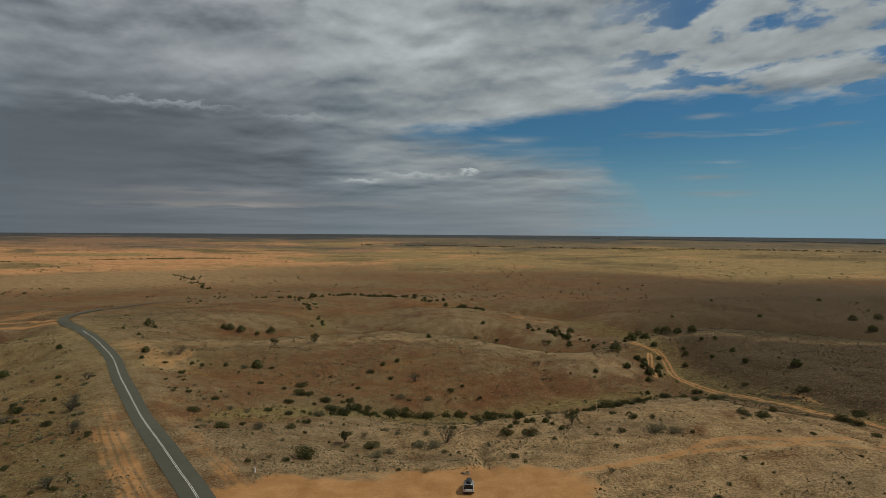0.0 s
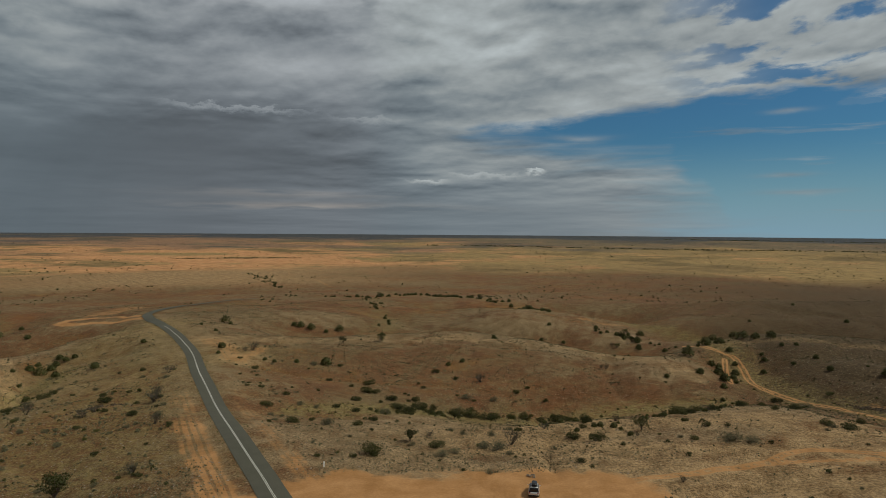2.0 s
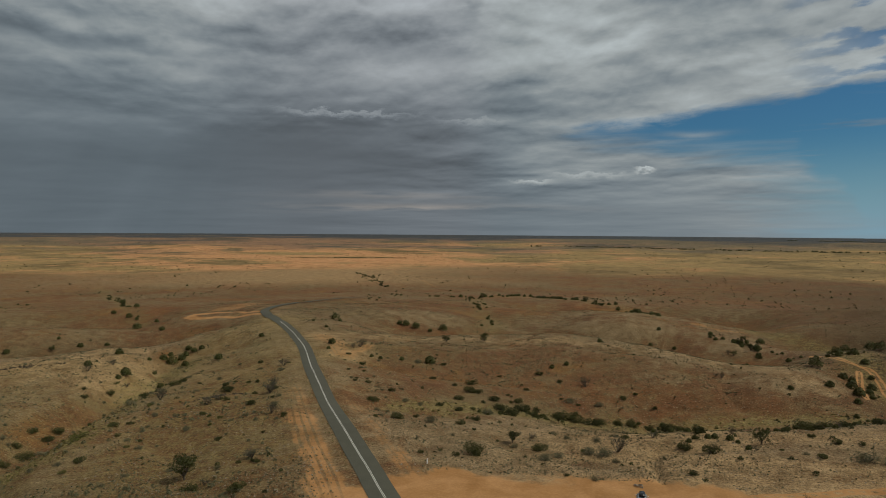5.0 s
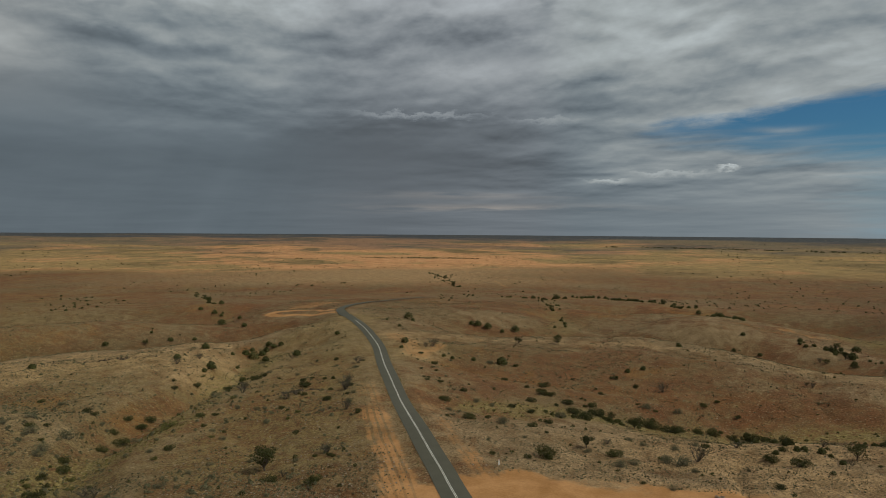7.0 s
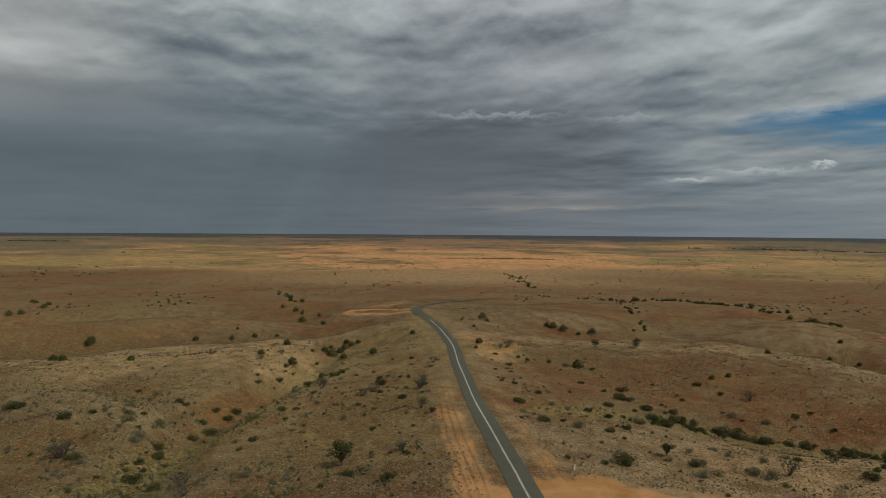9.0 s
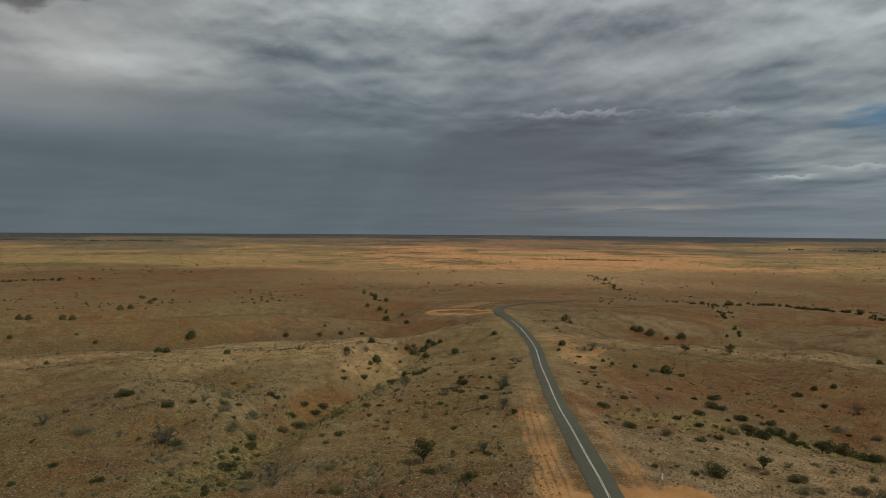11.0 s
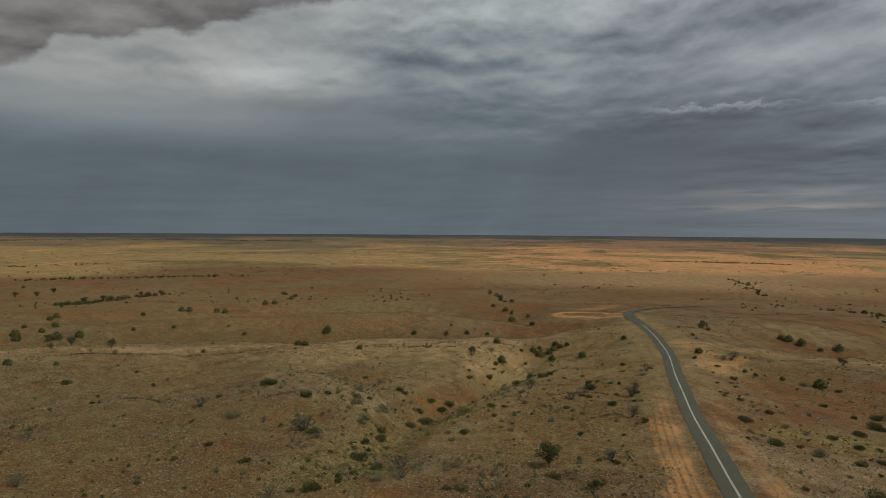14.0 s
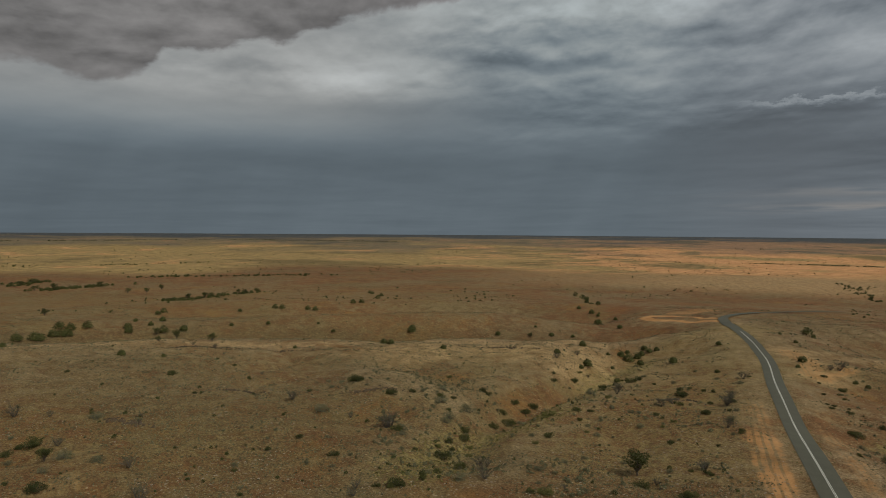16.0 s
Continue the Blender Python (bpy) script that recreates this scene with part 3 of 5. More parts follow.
def mesh_arrays(name, verts, faces, mat, smooth=False):
    """A mesh from arrays: verts (n, 3), faces (m, k) all of one size."""
    verts, faces = np.asarray(verts, np.float32), np.asarray(faces, np.int32)
    me = bpy.data.meshes.new(name)
    me.vertices.add(len(verts))
    me.vertices.foreach_set("co", verts.ravel())
    me.loops.add(faces.size)
    me.loops.foreach_set("vertex_index", faces.ravel())
    me.polygons.add(len(faces))
    me.polygons.foreach_set("loop_start", np.arange(0, faces.size, faces.shape[1], dtype=np.int32))
    me.polygons.foreach_set("loop_total", np.full(len(faces), faces.shape[1], np.int32))
    me.polygons.foreach_set("use_smooth", np.full(len(faces), smooth, bool))
    me.materials.append(mat)
    me.update(calc_edges=True)
    me.validate()
    return me


def part(name, bm, mat, parent, label="", smooth=False):
    """Links a bmesh as one mesh object under a thing or a part."""
    me = bpy.data.meshes.new(name)
    bmesh.ops.recalc_face_normals(bm, faces=bm.faces[:])
    bm.to_mesh(me)
    bm.free()
    me.materials.append(mat)
    if smooth:
        me.polygons.foreach_set("use_smooth", [True] * len(me.polygons))
    ob = new(name, me)
    ob.parent = parent
    return tagged(ob, label)


def block(sx, sy, sz, at=(0, 0, 0), bevel=0.0, taper=1.0, taper_y=None, shift_y=0.0):
    """A box on its base, with its top drawn in and its edges rounded."""
    bm = bmesh.new()
    bmesh.ops.create_cube(bm, size=1.0)
    for v in bm.verts:
        up = v.co.z > 0
        v.co = Vector((v.co.x * sx * (taper if up else 1), v.co.y * sy * ((taper_y or taper) if up else 1) + (shift_y if up else 0), (v.co.z + 0.5) * sz)) + Vector(at)
    if bevel:
        bmesh.ops.bevel(bm, geom=bm.edges[:], offset=bevel, segments=2, affect="EDGES")
    return bm


def drum(radius, depth, at=(0, 0, 0), axis="X", segs=20, bevel=0.0):
    bm = bmesh.new()
    bmesh.ops.create_cone(bm, cap_ends=True, segments=segs, radius1=radius, radius2=radius, depth=depth)
    if bevel:
        bmesh.ops.bevel(bm, geom=[e for e in bm.edges if len(e.link_faces) == 2 and any(len(f.verts) > 4 for f in e.link_faces)], offset=bevel, segments=2, affect="EDGES")
    turn = {"X": Euler((0, radians(90), 0)), "Y": Euler((radians(90), 0, 0)), "Z": Euler((0, 0, 0))}[axis].to_matrix().to_4x4()
    bmesh.ops.transform(bm, matrix=Matrix.Translation(at) @ turn, verts=bm.verts[:])
    return bm


def smooth_line(line, step):
    """The line as an even row of points on a smooth curve through it."""
    p = np.asarray(line, float)
    t = np.concatenate([[0], np.cumsum(np.hypot(*np.diff(p, axis=0).T))])
    q = np.concatenate([[2 * p[0] - p[1]], p, [2 * p[-1] - p[-2]]])
    out = []
    for i in range(len(p) - 1):
        a, b, c, d = q[i:i + 4]
        n = max(2, int((t[i + 1] - t[i]) / step))
        for u in np.linspace(0, 1, n, endpoint=False):
            out.append(0.5 * (2 * b + (c - a) * u + (2 * a - 5 * b + 4 * c - d) * u * u + (3 * b - a - 3 * c + d) * u ** 3))
    out.append(p[-1])
    return np.array(out)


# ---- ground: one sheet, finer near the lookout and ahead of it, out to the horizon ----
def build_ground():
    az = np.concatenate([np.arange(-46, 103, 0.24), np.arange(103, 314, 3.0)])
    rings = [0.0, 0.6]
    while rings[-1] < 4850:
        rings.append(rings[-1] * (1.0105 if 80 < rings[-1] < 450 else 1.017 if rings[-1] > 80 else 1.2))
    rings = np.array(rings)
    a = np.radians(az)
    x, y = -np.sin(a)[None, :] * rings[:, None], np.cos(a)[None, :] * rings[:, None]
    x, y = x.ravel(), y.ravel()
    z = ground_z(x, y)
    nr, na = len(rings), len(az)
    i, j = np.meshgrid(np.arange(nr - 1), np.arange(na), indexing="ij")
    j2 = (j + 1) % na
    quads = np.stack([i * na + j, (i + 1) * na + j, (i + 1) * na + j2, i * na + j2], -1).reshape(-1, 4)
    me = mesh_arrays("ground", np.stack([x, y, z], -1), quads, GROUND, True)
    # ground cover: bare dirt, green feed, sunlit plain, far shade and haze
    r = np.hypot(x, y)
    wob = 5.0 * (value_noise(x, y, 7, 11) - 0.5) + 2.6 * (value_noise(x, y, 2.2, 12) - 0.5)
    dirt = np.zeros_like(x)
    d_road = to_line(x, y, ROAD)
    verge = 13.0 + 5.0 * (value_noise(x, y, 22, 13) - 0.5)
    left_side = x < np.interp(y, [q[1] for q in ROAD[:13]], [q[0] for q in ROAD[:13]])
    near_road = 1 - blend(110, 250, r)
    strength = (0.10 + np.where(left_side, 0.50, 0.42) * near_road) * (0.70 + 0.55 * value_noise(x, y, 9, 14))
    dirt = np.maximum(dirt, (1 - blend(0.6 * verge, verge, d_road + wob * 0.8)) * strength * (0.35 + 0.65 * blend(3.4, 5.6, d_road + 0.15 * wob)))
    dirt = np.maximum(dirt, 0.22 * (1 - blend(3.4, 6.5, d_road + 0.5 * wob)) * (0.6 + 0.8 * value_noise(x, y, 6, 23)))
    d = to_line(x, y, CLEARING)
    dirt = np.maximum(dirt, 1 - blend(4.5, 17.0, d + 1.1 * wob))
    d = to_line(x, y, SPUR_TURNOUT)
    dirt = np.maximum(dirt, 0.85 * (1 - blend(1.0, 5.2, d + wob * 0.16)))
    rut = np.full_like(x, 9.0)
    for line, wide in ((LOOKOUT_TRACK, 0.85), (LOWER_TRACK, 0.65), (CREEK_TRACK, 1.15), (CREEK_SPUR, 1.0)):
        d = to_line(x, y, smooth_line(line, 2.5))
        rut = np.minimum(rut, d / wide)
        dirt = np.maximum(dirt, 0.30 * (1 - blend(1.0, 3.6, d + wob * 0.2)))
    wheels = np.stack([np.minimum(d_road, 40.0), rut, np.where(left_side, 1.0, 0.6), np.ones_like(x)], -1).astype(np.float32)
    me.color_attributes.new("wheels", "FLOAT_COLOR", "POINT").data.foreach_set("color", wheels.ravel())
    for line, half in ((BEND_DIRT, 22.0), (WASH, 7.0), (BANK, 4.0), (ERODED_BANK, 6.0), (ROAD_SHOULDER, 8.0)):
        dirt = np.maximum(dirt, 0.52 * (1 - blend(0.3 * half, half, to_line(x, y, line) + wob * 0.6)))
    dirt = np.maximum(dirt, 0.34 * (1 - blend(2, 9, to_line(x, y, BARE_PATCH) + wob)))
    for line in PLAIN_TRACKS:
        d = to_line(x, y, line)
        dirt = np.maximum(dirt, 0.56 * (1 - blend(1.2, 4.5, d)))
    green = np.zeros_like(x)
    for i, line in enumerate(GULLY_LINES):
        d = to_line(x, y, line)
        green = np.maximum(green, ((0.9, 0.6, 0.9)[i] if i < 3 else 0.35) * (1 - blend(2.0, 12.0, d + 1.1 * wob)))
    flank = to_line(x, y, form_line("flank"))
    green = np.maximum(green, 0.50 * (1 - blend(10.0, 34.0, flank + wob)))
    green = np.maximum(green, 0.42 * (1 - blend(-105, -55, x)) * (1 - blend(230, 300, r)) * (0.35 + 0.65 * value_noise(x, y, 26, 29)))
    heading = np.degrees(np.arctan2(-x, y))
    green = np.maximum(green, 0.40 * blend(40, 60, heading) * blend(275, 320, r) * (1 - blend(700, 1000, r)) * (0.4 + 0.6 * value_noise(x, y, 60, 36)))
    # the bright plain colour begins where the sunlit band does
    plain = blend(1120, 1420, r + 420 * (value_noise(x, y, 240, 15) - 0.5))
    # far ground turns dark and bluish: shade and haze kept in the colour
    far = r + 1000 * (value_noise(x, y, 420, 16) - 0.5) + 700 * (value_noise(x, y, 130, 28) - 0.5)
    far_shade_haze = 0.55 * blend(2300, 3000, far) + 0.45 * blend(3300, 4200, far)
    colour = np.stack([dirt, green, plain, far_shade_haze], -1).astype(np.float32)
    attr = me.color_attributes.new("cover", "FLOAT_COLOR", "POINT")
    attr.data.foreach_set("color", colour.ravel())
    # dry straw on the near shelf, its sunlit brightness carried by the colour
    grassy_lit = (1 - blend(165, 200, r)) * blend(0.25, 0.6, value_noise(x, y, 30, 18) + 0.25)
    grassy_lit = grassy_lit * blend(-75, -15, x)
    for name in ("left_hill", "left_face"):
        d = to_line(x, y, form_line(name))
        grassy_lit = np.maximum(grassy_lit, (0.7 if name == "left_hill" else 0.28) * (1 - blend(20, 52, d + 3 * wob)))
    for name in ("main_hill", "second_hill", "left_hill"):
        d = to_line(x, y, form_line(name))
        grassy_lit = np.maximum(grassy_lit, 0.45 * (1 - blend(8, 24, d + 2 * wob)))
    grassy_lit = np.maximum(grassy_lit, 0.35 * (1 - blend(10, 30, to_line(x, y, ROAD))) * (1 - blend(330, 420, r)))
    flank_pale = 0.28 * (1 - blend(10, 34, to_line(x, y, form_line("flank")) + wob))
    grassy_lit = np.maximum(grassy_lit, flank_pale)
    # pale slope: straw, plus a patch of sun painted in
    grassy_lit = np.maximum(grassy_lit, 0.70 * (1 - blend(8, 30, to_line(x, y, PALE_SLOPE) + 2 * wob)))
    grassy_lit = np.maximum(grassy_lit, 0.5 * (1 - blend(3, 11, to_line(x, y, form_line("left_spur")) + wob)))
    grassy_lit = grassy_lit * (0.35 + 0.65 * blend(4, 18, to_line(x, y, form_line("side_gully")) + wob))
    # the left crest's lit top, painted as a band of paler straw
    crest = to_line(x, y, form_line("left_hill"))
    grassy_lit = np.maximum(grassy_lit, 1.0 * (1 - blend(3, 16, crest + wob)))
    grassy_lit = np.maximum(grassy_lit, 0.30 * blend(230, 300, r) * (1 - blend(900, 1100, r)) * (1 - blend(30, 110, x)) * blend(0.3, 0.65, value_noise(x, y, 60, 27)))
    reach = 15.0
    mean = sum(ground_smooth(x + dx, y + dy) for dx, dy in ((reach, 0), (-reach, 0), (0, reach), (0, -reach))) / 4
    rise = ground_smooth(x, y) - mean
    near = (1 - blend(600, 800, r)) * (1 - 0.75 * blend(300, 360, r) * blend(30, 45, heading))
    grassy_lit = np.clip(grassy_lit * (1 - 0.6 * near * blend(0.15, 0.7, -rise)) + 0.42 * near * blend(0.18, 0.75, rise + 0.04 * wob), 0, 1)
    # stony: cloud shade over the right-hand hills, painted into the ground
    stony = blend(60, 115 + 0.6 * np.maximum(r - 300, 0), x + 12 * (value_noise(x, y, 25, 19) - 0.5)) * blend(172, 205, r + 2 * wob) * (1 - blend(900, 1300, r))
    # hollow behind the crest: its shade darkens the colour here
    hollow = to_line(x, y, form_line("behind_left"))
    stony = np.maximum(stony, 0.55 * (1 - blend(14, 40, hollow + 2 * wob)))
    sandy_lit = np.exp(-((heading - 27) / 20) ** 2) * blend(0.25, 0.6, value_noise(x, y, 260, 33) + 0.15) * blend(800, 1000, r)
    # pale earth on slope, crests and shelf, with their sunlight in the colour
    tan = 1.0 * (1 - blend(8, 36, to_line(x, y, PALE_SLOPE) + 2 * wob))
    tan = np.maximum(tan, 0.8 * (1 - blend(2, 11, crest + 0.7 * wob)))
    tan = np.maximum(tan, 0.55 * (1 - blend(5, 34, to_line(x, y, form_line("flank")[2:]) + 1.5 * wob)))
    tan = np.maximum(tan, 0.75 * (1 - blend(4, 17, to_line(x, y, ROAD_SHOULDER) + wob)))
    tan = np.maximum(tan, 0.50 * (1 - blend(2, 9, to_line(x, y, form_line("main_hill")) + 0.7 * wob)))
    tan = np.maximum(tan, 0.45 * (1 - blend(2, 10, to_line(x, y, form_line("hill_b")) + 0.7 * wob)))
    tan = np.maximum(tan, 0.85 * blend(-35, 5, x) * (1 - blend(150, 182, r + wob)))
    sandy_lit = np.maximum(sandy_lit, tan * blend(0.2, 0.6, value_noise(x, y, 17, 34) + 0.15))
    soil = np.stack([grassy_lit, stony, sandy_lit, np.ones_like(x)], -1).astype(np.float32)
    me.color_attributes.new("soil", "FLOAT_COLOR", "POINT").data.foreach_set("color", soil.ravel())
    ob = new("ground", me)
    return tagged(ob, "stony red-brown outback ground with thin saltbush and straw", "ground", kind="structure")


ground = build_ground()


def strip(name, line, lo, hi, lift, mat, step=2.0, start=0.0, stop=None):
    """A ribbon along a line, from lo to hi metres to its right, laid on the ground."""
    pts = smooth_line(line, step)
    run = np.concatenate([[0], np.cumsum(np.hypot(*np.diff(pts, axis=0).T))])
    keep = (run >= start) & (run <= (stop or 1e9))
    tan = np.gradient(pts, axis=0)
    tan /= np.linalg.norm(tan, axis=1)[:, None]
    side = np.stack([tan[:, 1], -tan[:, 0]], -1)
    cols = np.linspace(lo, hi, max(2, int(abs(hi - lo) / 1.0) + 1))
    pts, side = pts[keep], side[keep]
    x = pts[:, None, 0] + side[:, None, 0] * cols
    y = pts[:, None, 1] + side[:, None, 1] * cols
    crown = 0.05 * (1 - (cols / 3.4) ** 2)
    z = ground_smooth(x, y) + lift + crown + 0.3 * blend(260, 420, np.hypot(x, y))
    n, c = x.shape
    i, j = np.meshgrid(np.arange(n - 1), np.arange(c - 1), indexing="ij")
    quads = np.stack([i * c + j, i * c + j + 1, (i + 1) * c + j + 1, (i + 1) * c + j], -1).reshape(-1, 4)
    return mesh_arrays(name, np.stack([x.ravel(), y.ravel(), z.ravel()], -1), quads, mat, True)


road = new("road", strip("road", ROAD, -2.4, 2.4, 0.04, ASPHALT))
tagged(road, "worn grey two-lane asphalt road along the spur", "road", kind="structure")
for lo, hi, far in ((-0.16, -0.07, 300), (0.07, 0.16, 300)):
    line = new("centre_line", strip("centre_line", ROAD, lo, hi, 0.075, LINE_PAINT, stop=far))
    line.parent = road
    tagged(line, "white painted centre line")


# ---- plants ----
def leaf_cloud(rng, lobes, count, size, squash=0.7):
    """Small leaf sprays on and in a crown of several lobes: (x, y, z, radius) each."""
    lobes = np.array(lobes)
    pick = rng.choice(len(lobes), count, p=lobes[:, 3] ** 2 / (lobes[:, 3] ** 2).sum())
    v = rng.normal(size=(count, 3))
    v /= np.linalg.norm(v, axis=1)[:, None]
    depth = 1 - 0.45 * rng.random(count) ** 2.2
    at = lobes[pick, :3] + v * (lobes[pick, 3] * depth)[:, None] * np.array([1, 1, squash])
    at[:, 2] = np.maximum(at[:, 2], 0.02)
    a = rng.normal(size=(count, 3)) + v * 0.4
    a /= np.linalg.norm(a, axis=1)[:, None]
    b = np.cross(a, rng.normal(size=(count, 3)))
    b /= np.linalg.norm(b, axis=1)[:, None] + 1e-9
    s = size * (0.6 + 0.8 * rng.random(count))[:, None]
    quad = np.stack([at - a * s, at + b * s * 0.55, at + a * s, at - b * s * 0.55], 1)
    return quad.reshape(-1, 3), np.arange(count * 4).reshape(-1, 4)


def limb(bm, a, b, ra, rb, sides=5):
    """A tapered stick from a to b."""
    a, b = Vector(a), Vector(b)
    q = (b - a).to_track_quat("Z", "Y")
    lower = [bm.verts.new(a + q @ Vector((ra * math.cos(2 * math.pi * i / sides), ra * math.sin(2 * math.pi * i / sides), 0))) for i in range(sides)]
    upper = [bm.verts.new(b + q @ Vector((rb * math.cos(2 * math.pi * i / sides), rb * math.sin(2 * math.pi * i / sides), 0))) for i in range(sides)]
    for i in range(sides):
        bm.faces.new((lower[i], lower[(i + 1) % sides], upper[(i + 1) % sides], upper[i]))
    bm.faces.new(upper)


def bush_thing(seed, leaf, leaves=2500, tall=0.60, loose=1.0):
    """A rounded bush one metre across: stems and a crown of leaf sprays."""
    rng = np.random.default_rng(seed)
    top = new("bush")
    n = int(rng.integers(10, 16))
    lobes, bm = [], bmesh.new()
    for i in range(n):
        a, r = rng.random() * 6.28, 0.38 * math.sqrt(rng.random())
        rad = 0.11 + 0.15 * rng.random()
        z = tall * (0.16 + 0.46 * rng.random()) * (1 - r * 0.9)
        lobes.append((r * math.cos(a), r * math.sin(a), max(z, rad * 0.6), rad * loose))
        limb(bm, (0.03 * math.cos(a), 0.03 * math.sin(a), -0.05), (lobes[-1][0] * 0.8, lobes[-1][1] * 0.8, z), 0.022, 0.008)
    part("stem", bm, BARK, top)
    v, f = leaf_cloud(rng, lobes, leaves, 0.021, 0.85)
    crown = new("crown", mesh_arrays("crown", v, f, leaf))
    crown.parent = top
    return top


def tree_thing(seed, leaf, leaves=620, tall=1.0):
    """A small open tree one metre across: trunk, limbs and a flat-topped crown."""
    rng = np.random.default_rng(seed)
    top = new("tree")
    bm = bmesh.new()
    fork = 0.12 * tall
    limb(bm, (0, 0, -0.05), (0.02, 0.01, fork), 0.034, 0.028, 7)
    lobes = []
    for i in range(13):
        a = 6.28 * (i + 0.8 * rng.random()) / 13 * 2.4
        r = 0.10 + 0.30 * rng.random()
        z = tall * (0.34 + 0.46 * rng.random()) - 0.25 * max(r - 0.28, 0)
        elbow = (0.45 * r * math.cos(a), 0.45 * r * math.sin(a), fork + 0.45 * (z - fork))
        limb(bm, (0.02, 0.01, fork), elbow, 0.016, 0.011)
        limb(bm, elbow, (r * math.cos(a), r * math.sin(a), z), 0.011, 0.005)
        lobes.append((r * math.cos(a), r * math.sin(a), z, 0.09 + 0.10 * rng.random()))
    lobes.append((0, 0, tall * 0.66, 0.17))
    part("trunk", bm, BARK, top)
    v, f = leaf_cloud(rng, lobes, leaves, 0.024, 0.8)
    crown = new("crown", mesh_arrays("crown", v, f, leaf))
    crown.parent = top
    return top


def dead_shrub_thing(seed):
    """A bare grey shrub one metre across: forked twigs and a few dry leaves."""
    rng = np.random.default_rng(seed)
    top = new("dead_shrub")
    bm, tips = bmesh.new(), []
    for i in range(13):
        a, r = rng.random() * 6.28, 0.12 + 0.2 * rng.random()
        b = (r * math.cos(a), r * math.sin(a), 0.22 + 0.25 * rng.random())
        limb(bm, (0, 0, -0.05), b, 0.016, 0.010, 4)
        for _ in range(4):
            c = (b[0] + 0.22 * rng.normal(), b[1] + 0.22 * rng.normal(), b[2] + 0.10 + 0.28 * rng.random())
            limb(bm, b, c, 0.010, 0.004, 3)
            tips.append((*c, 0.07))
    part("branch", bm, DEADWOOD, top)
    v, f = leaf_cloud(rng, tips, 420, 0.022, 0.9)
    spray = new("foliage", mesh_arrays("foliage", v, f, LEAF_BLUE))
    spray.parent = top
    return top


KINDS = {
    "g": ([bush_thing(s, LEAF_DARK) for s in (1, 2, 3, 4, 5)], "dense dark green acacia bush on stony red soil", "bush"),
    "p": ([bush_thing(s, LEAF_PALE, 1500, 0.55, 1.1) for s in (11, 12, 13)], "loose grey-green saltbush on dry ground", "bush"),
    "b": ([bush_thing(s, LEAF_BRIGHT, 2000, 0.55, 1.0) for s in (14, 15)], "low bush with fresh yellow-green leaves", "bush"),
    "d": ([dead_shrub_thing(s) for s in (21, 22, 23)], "bare grey shrub, nearly leafless", "shrub"),
    "t": ([tree_thing(s, LEAF_DARK, 1900, 1.0) for s in (31, 32, 33)], "small open mulga tree with a thin trunk", "tree"),
}
used = {}
plant_rng = random.Random(5)


def plant(kind, x, y, size, group=""):
    """One plant of that kind and width, standing on the ground."""
    models, label, category = KINDS[kind]
    i = (sum(1 for key in used if key[0] == kind) if any((kind, j) not in used for j in range(len(models))) else plant_rng.randrange(len(models)))
    z = float(ground_z(x, y)) - 0.02 * size
    s = size * ((1.04 if size < 4 else 0.95) if kind != "t" else 1.08)
    first = (kind, i) not in used
    m = pose(x, y, z, 0, 0, plant_rng.uniform(0, 360))
    if first:
        ob = models[i]
        ob.matrix_basis = m
        used[(kind, i)] = True
    else:
        ob = copy_thing(models[i], m)
    ob.scale = (s, s * plant_rng.uniform(0.88, 1.12), s * plant_rng.uniform(0.85, 1.1))
    return tagged(ob, label, category, group)


# x, y and width of each plant, by stands
STAND_1 = [(44.1, 99.1, 1.5), (-7.7, 110.9, 1.1), (-28.4, 113.1, 1.6), (-34.9, 112.2, 1.3), (13.7, 117.3, 2), (-25.6, 116.7, 4.8), (-63.8, 101.5, 1.4), (-14.3, 129.8, 3.7), (76.2, 112.8, 1), (38.1, 132, 2.1), (14.4, 137.4, 3.1), (18.9, 133.4, 3.8), (-71.8, 126.1, 1.4), (17.2, 143.7, 2.2), (-48.6, 136.9, 3.4), (75, 125.9, 1.4), (43.4, 141.6, 2.2), (47.6, 140.9, 1.7), (-34.5, 141.6, 2.7), (-45.5, 142.3, 1.7), (18.8, 152.2, 4), (71.6, 138.8, 3.7), (-32.4, 149.5, 2.9), (68.3, 141.4, 2.9), (89.3, 127.7, 2), (-86.2, 135.7, 2.7), (80.2, 150.8, 2.2), (42.2, 159.2, 5.2), (45.1, 159, 2.5), (63.6, 155.9, 2.2)]
STAND_2 = [(-61.8, 155.3, 3.4), (92.5, 139.1, 3.7), (92.1, 143.1, 4.7), (-27.3, 170.7, 5.4), (59.8, 166.9, 3.3), (-60.7, 167.6, 2.3), (-31.4, 175.5, 3.9), (-22.2, 178.1, 4.3), (-14.3, 181.5, 5.7), (-25.4, 180.6, 5.7), (73.4, 168.3, 4), (-43.6, 177.1, 3.4), (-10.3, 183.1, 5.8), (53.2, 167.3, 3), (-104, 152.3, 3.8), (-34.4, 183.2, 4.5), (-6.1, 183.9, 5), (-3.7, 186.4, 3.8), (-69.9, 172.3, 2.1), (5.6, 189.7, 4.6), (14.8, 190, 5.2), (-42.9, 187.5, 4.6), (-39.9, 188, 3.2), (10.2, 193.6, 3.6), (108, 160.3, 3.9), (-10.4, 197.3, 1.6), (110.6, 166, 2.2), (-27.1, 201.2, 1.9), (-57.9, 198.5, 2.3), (-44.6, 198.3, 4.5)]
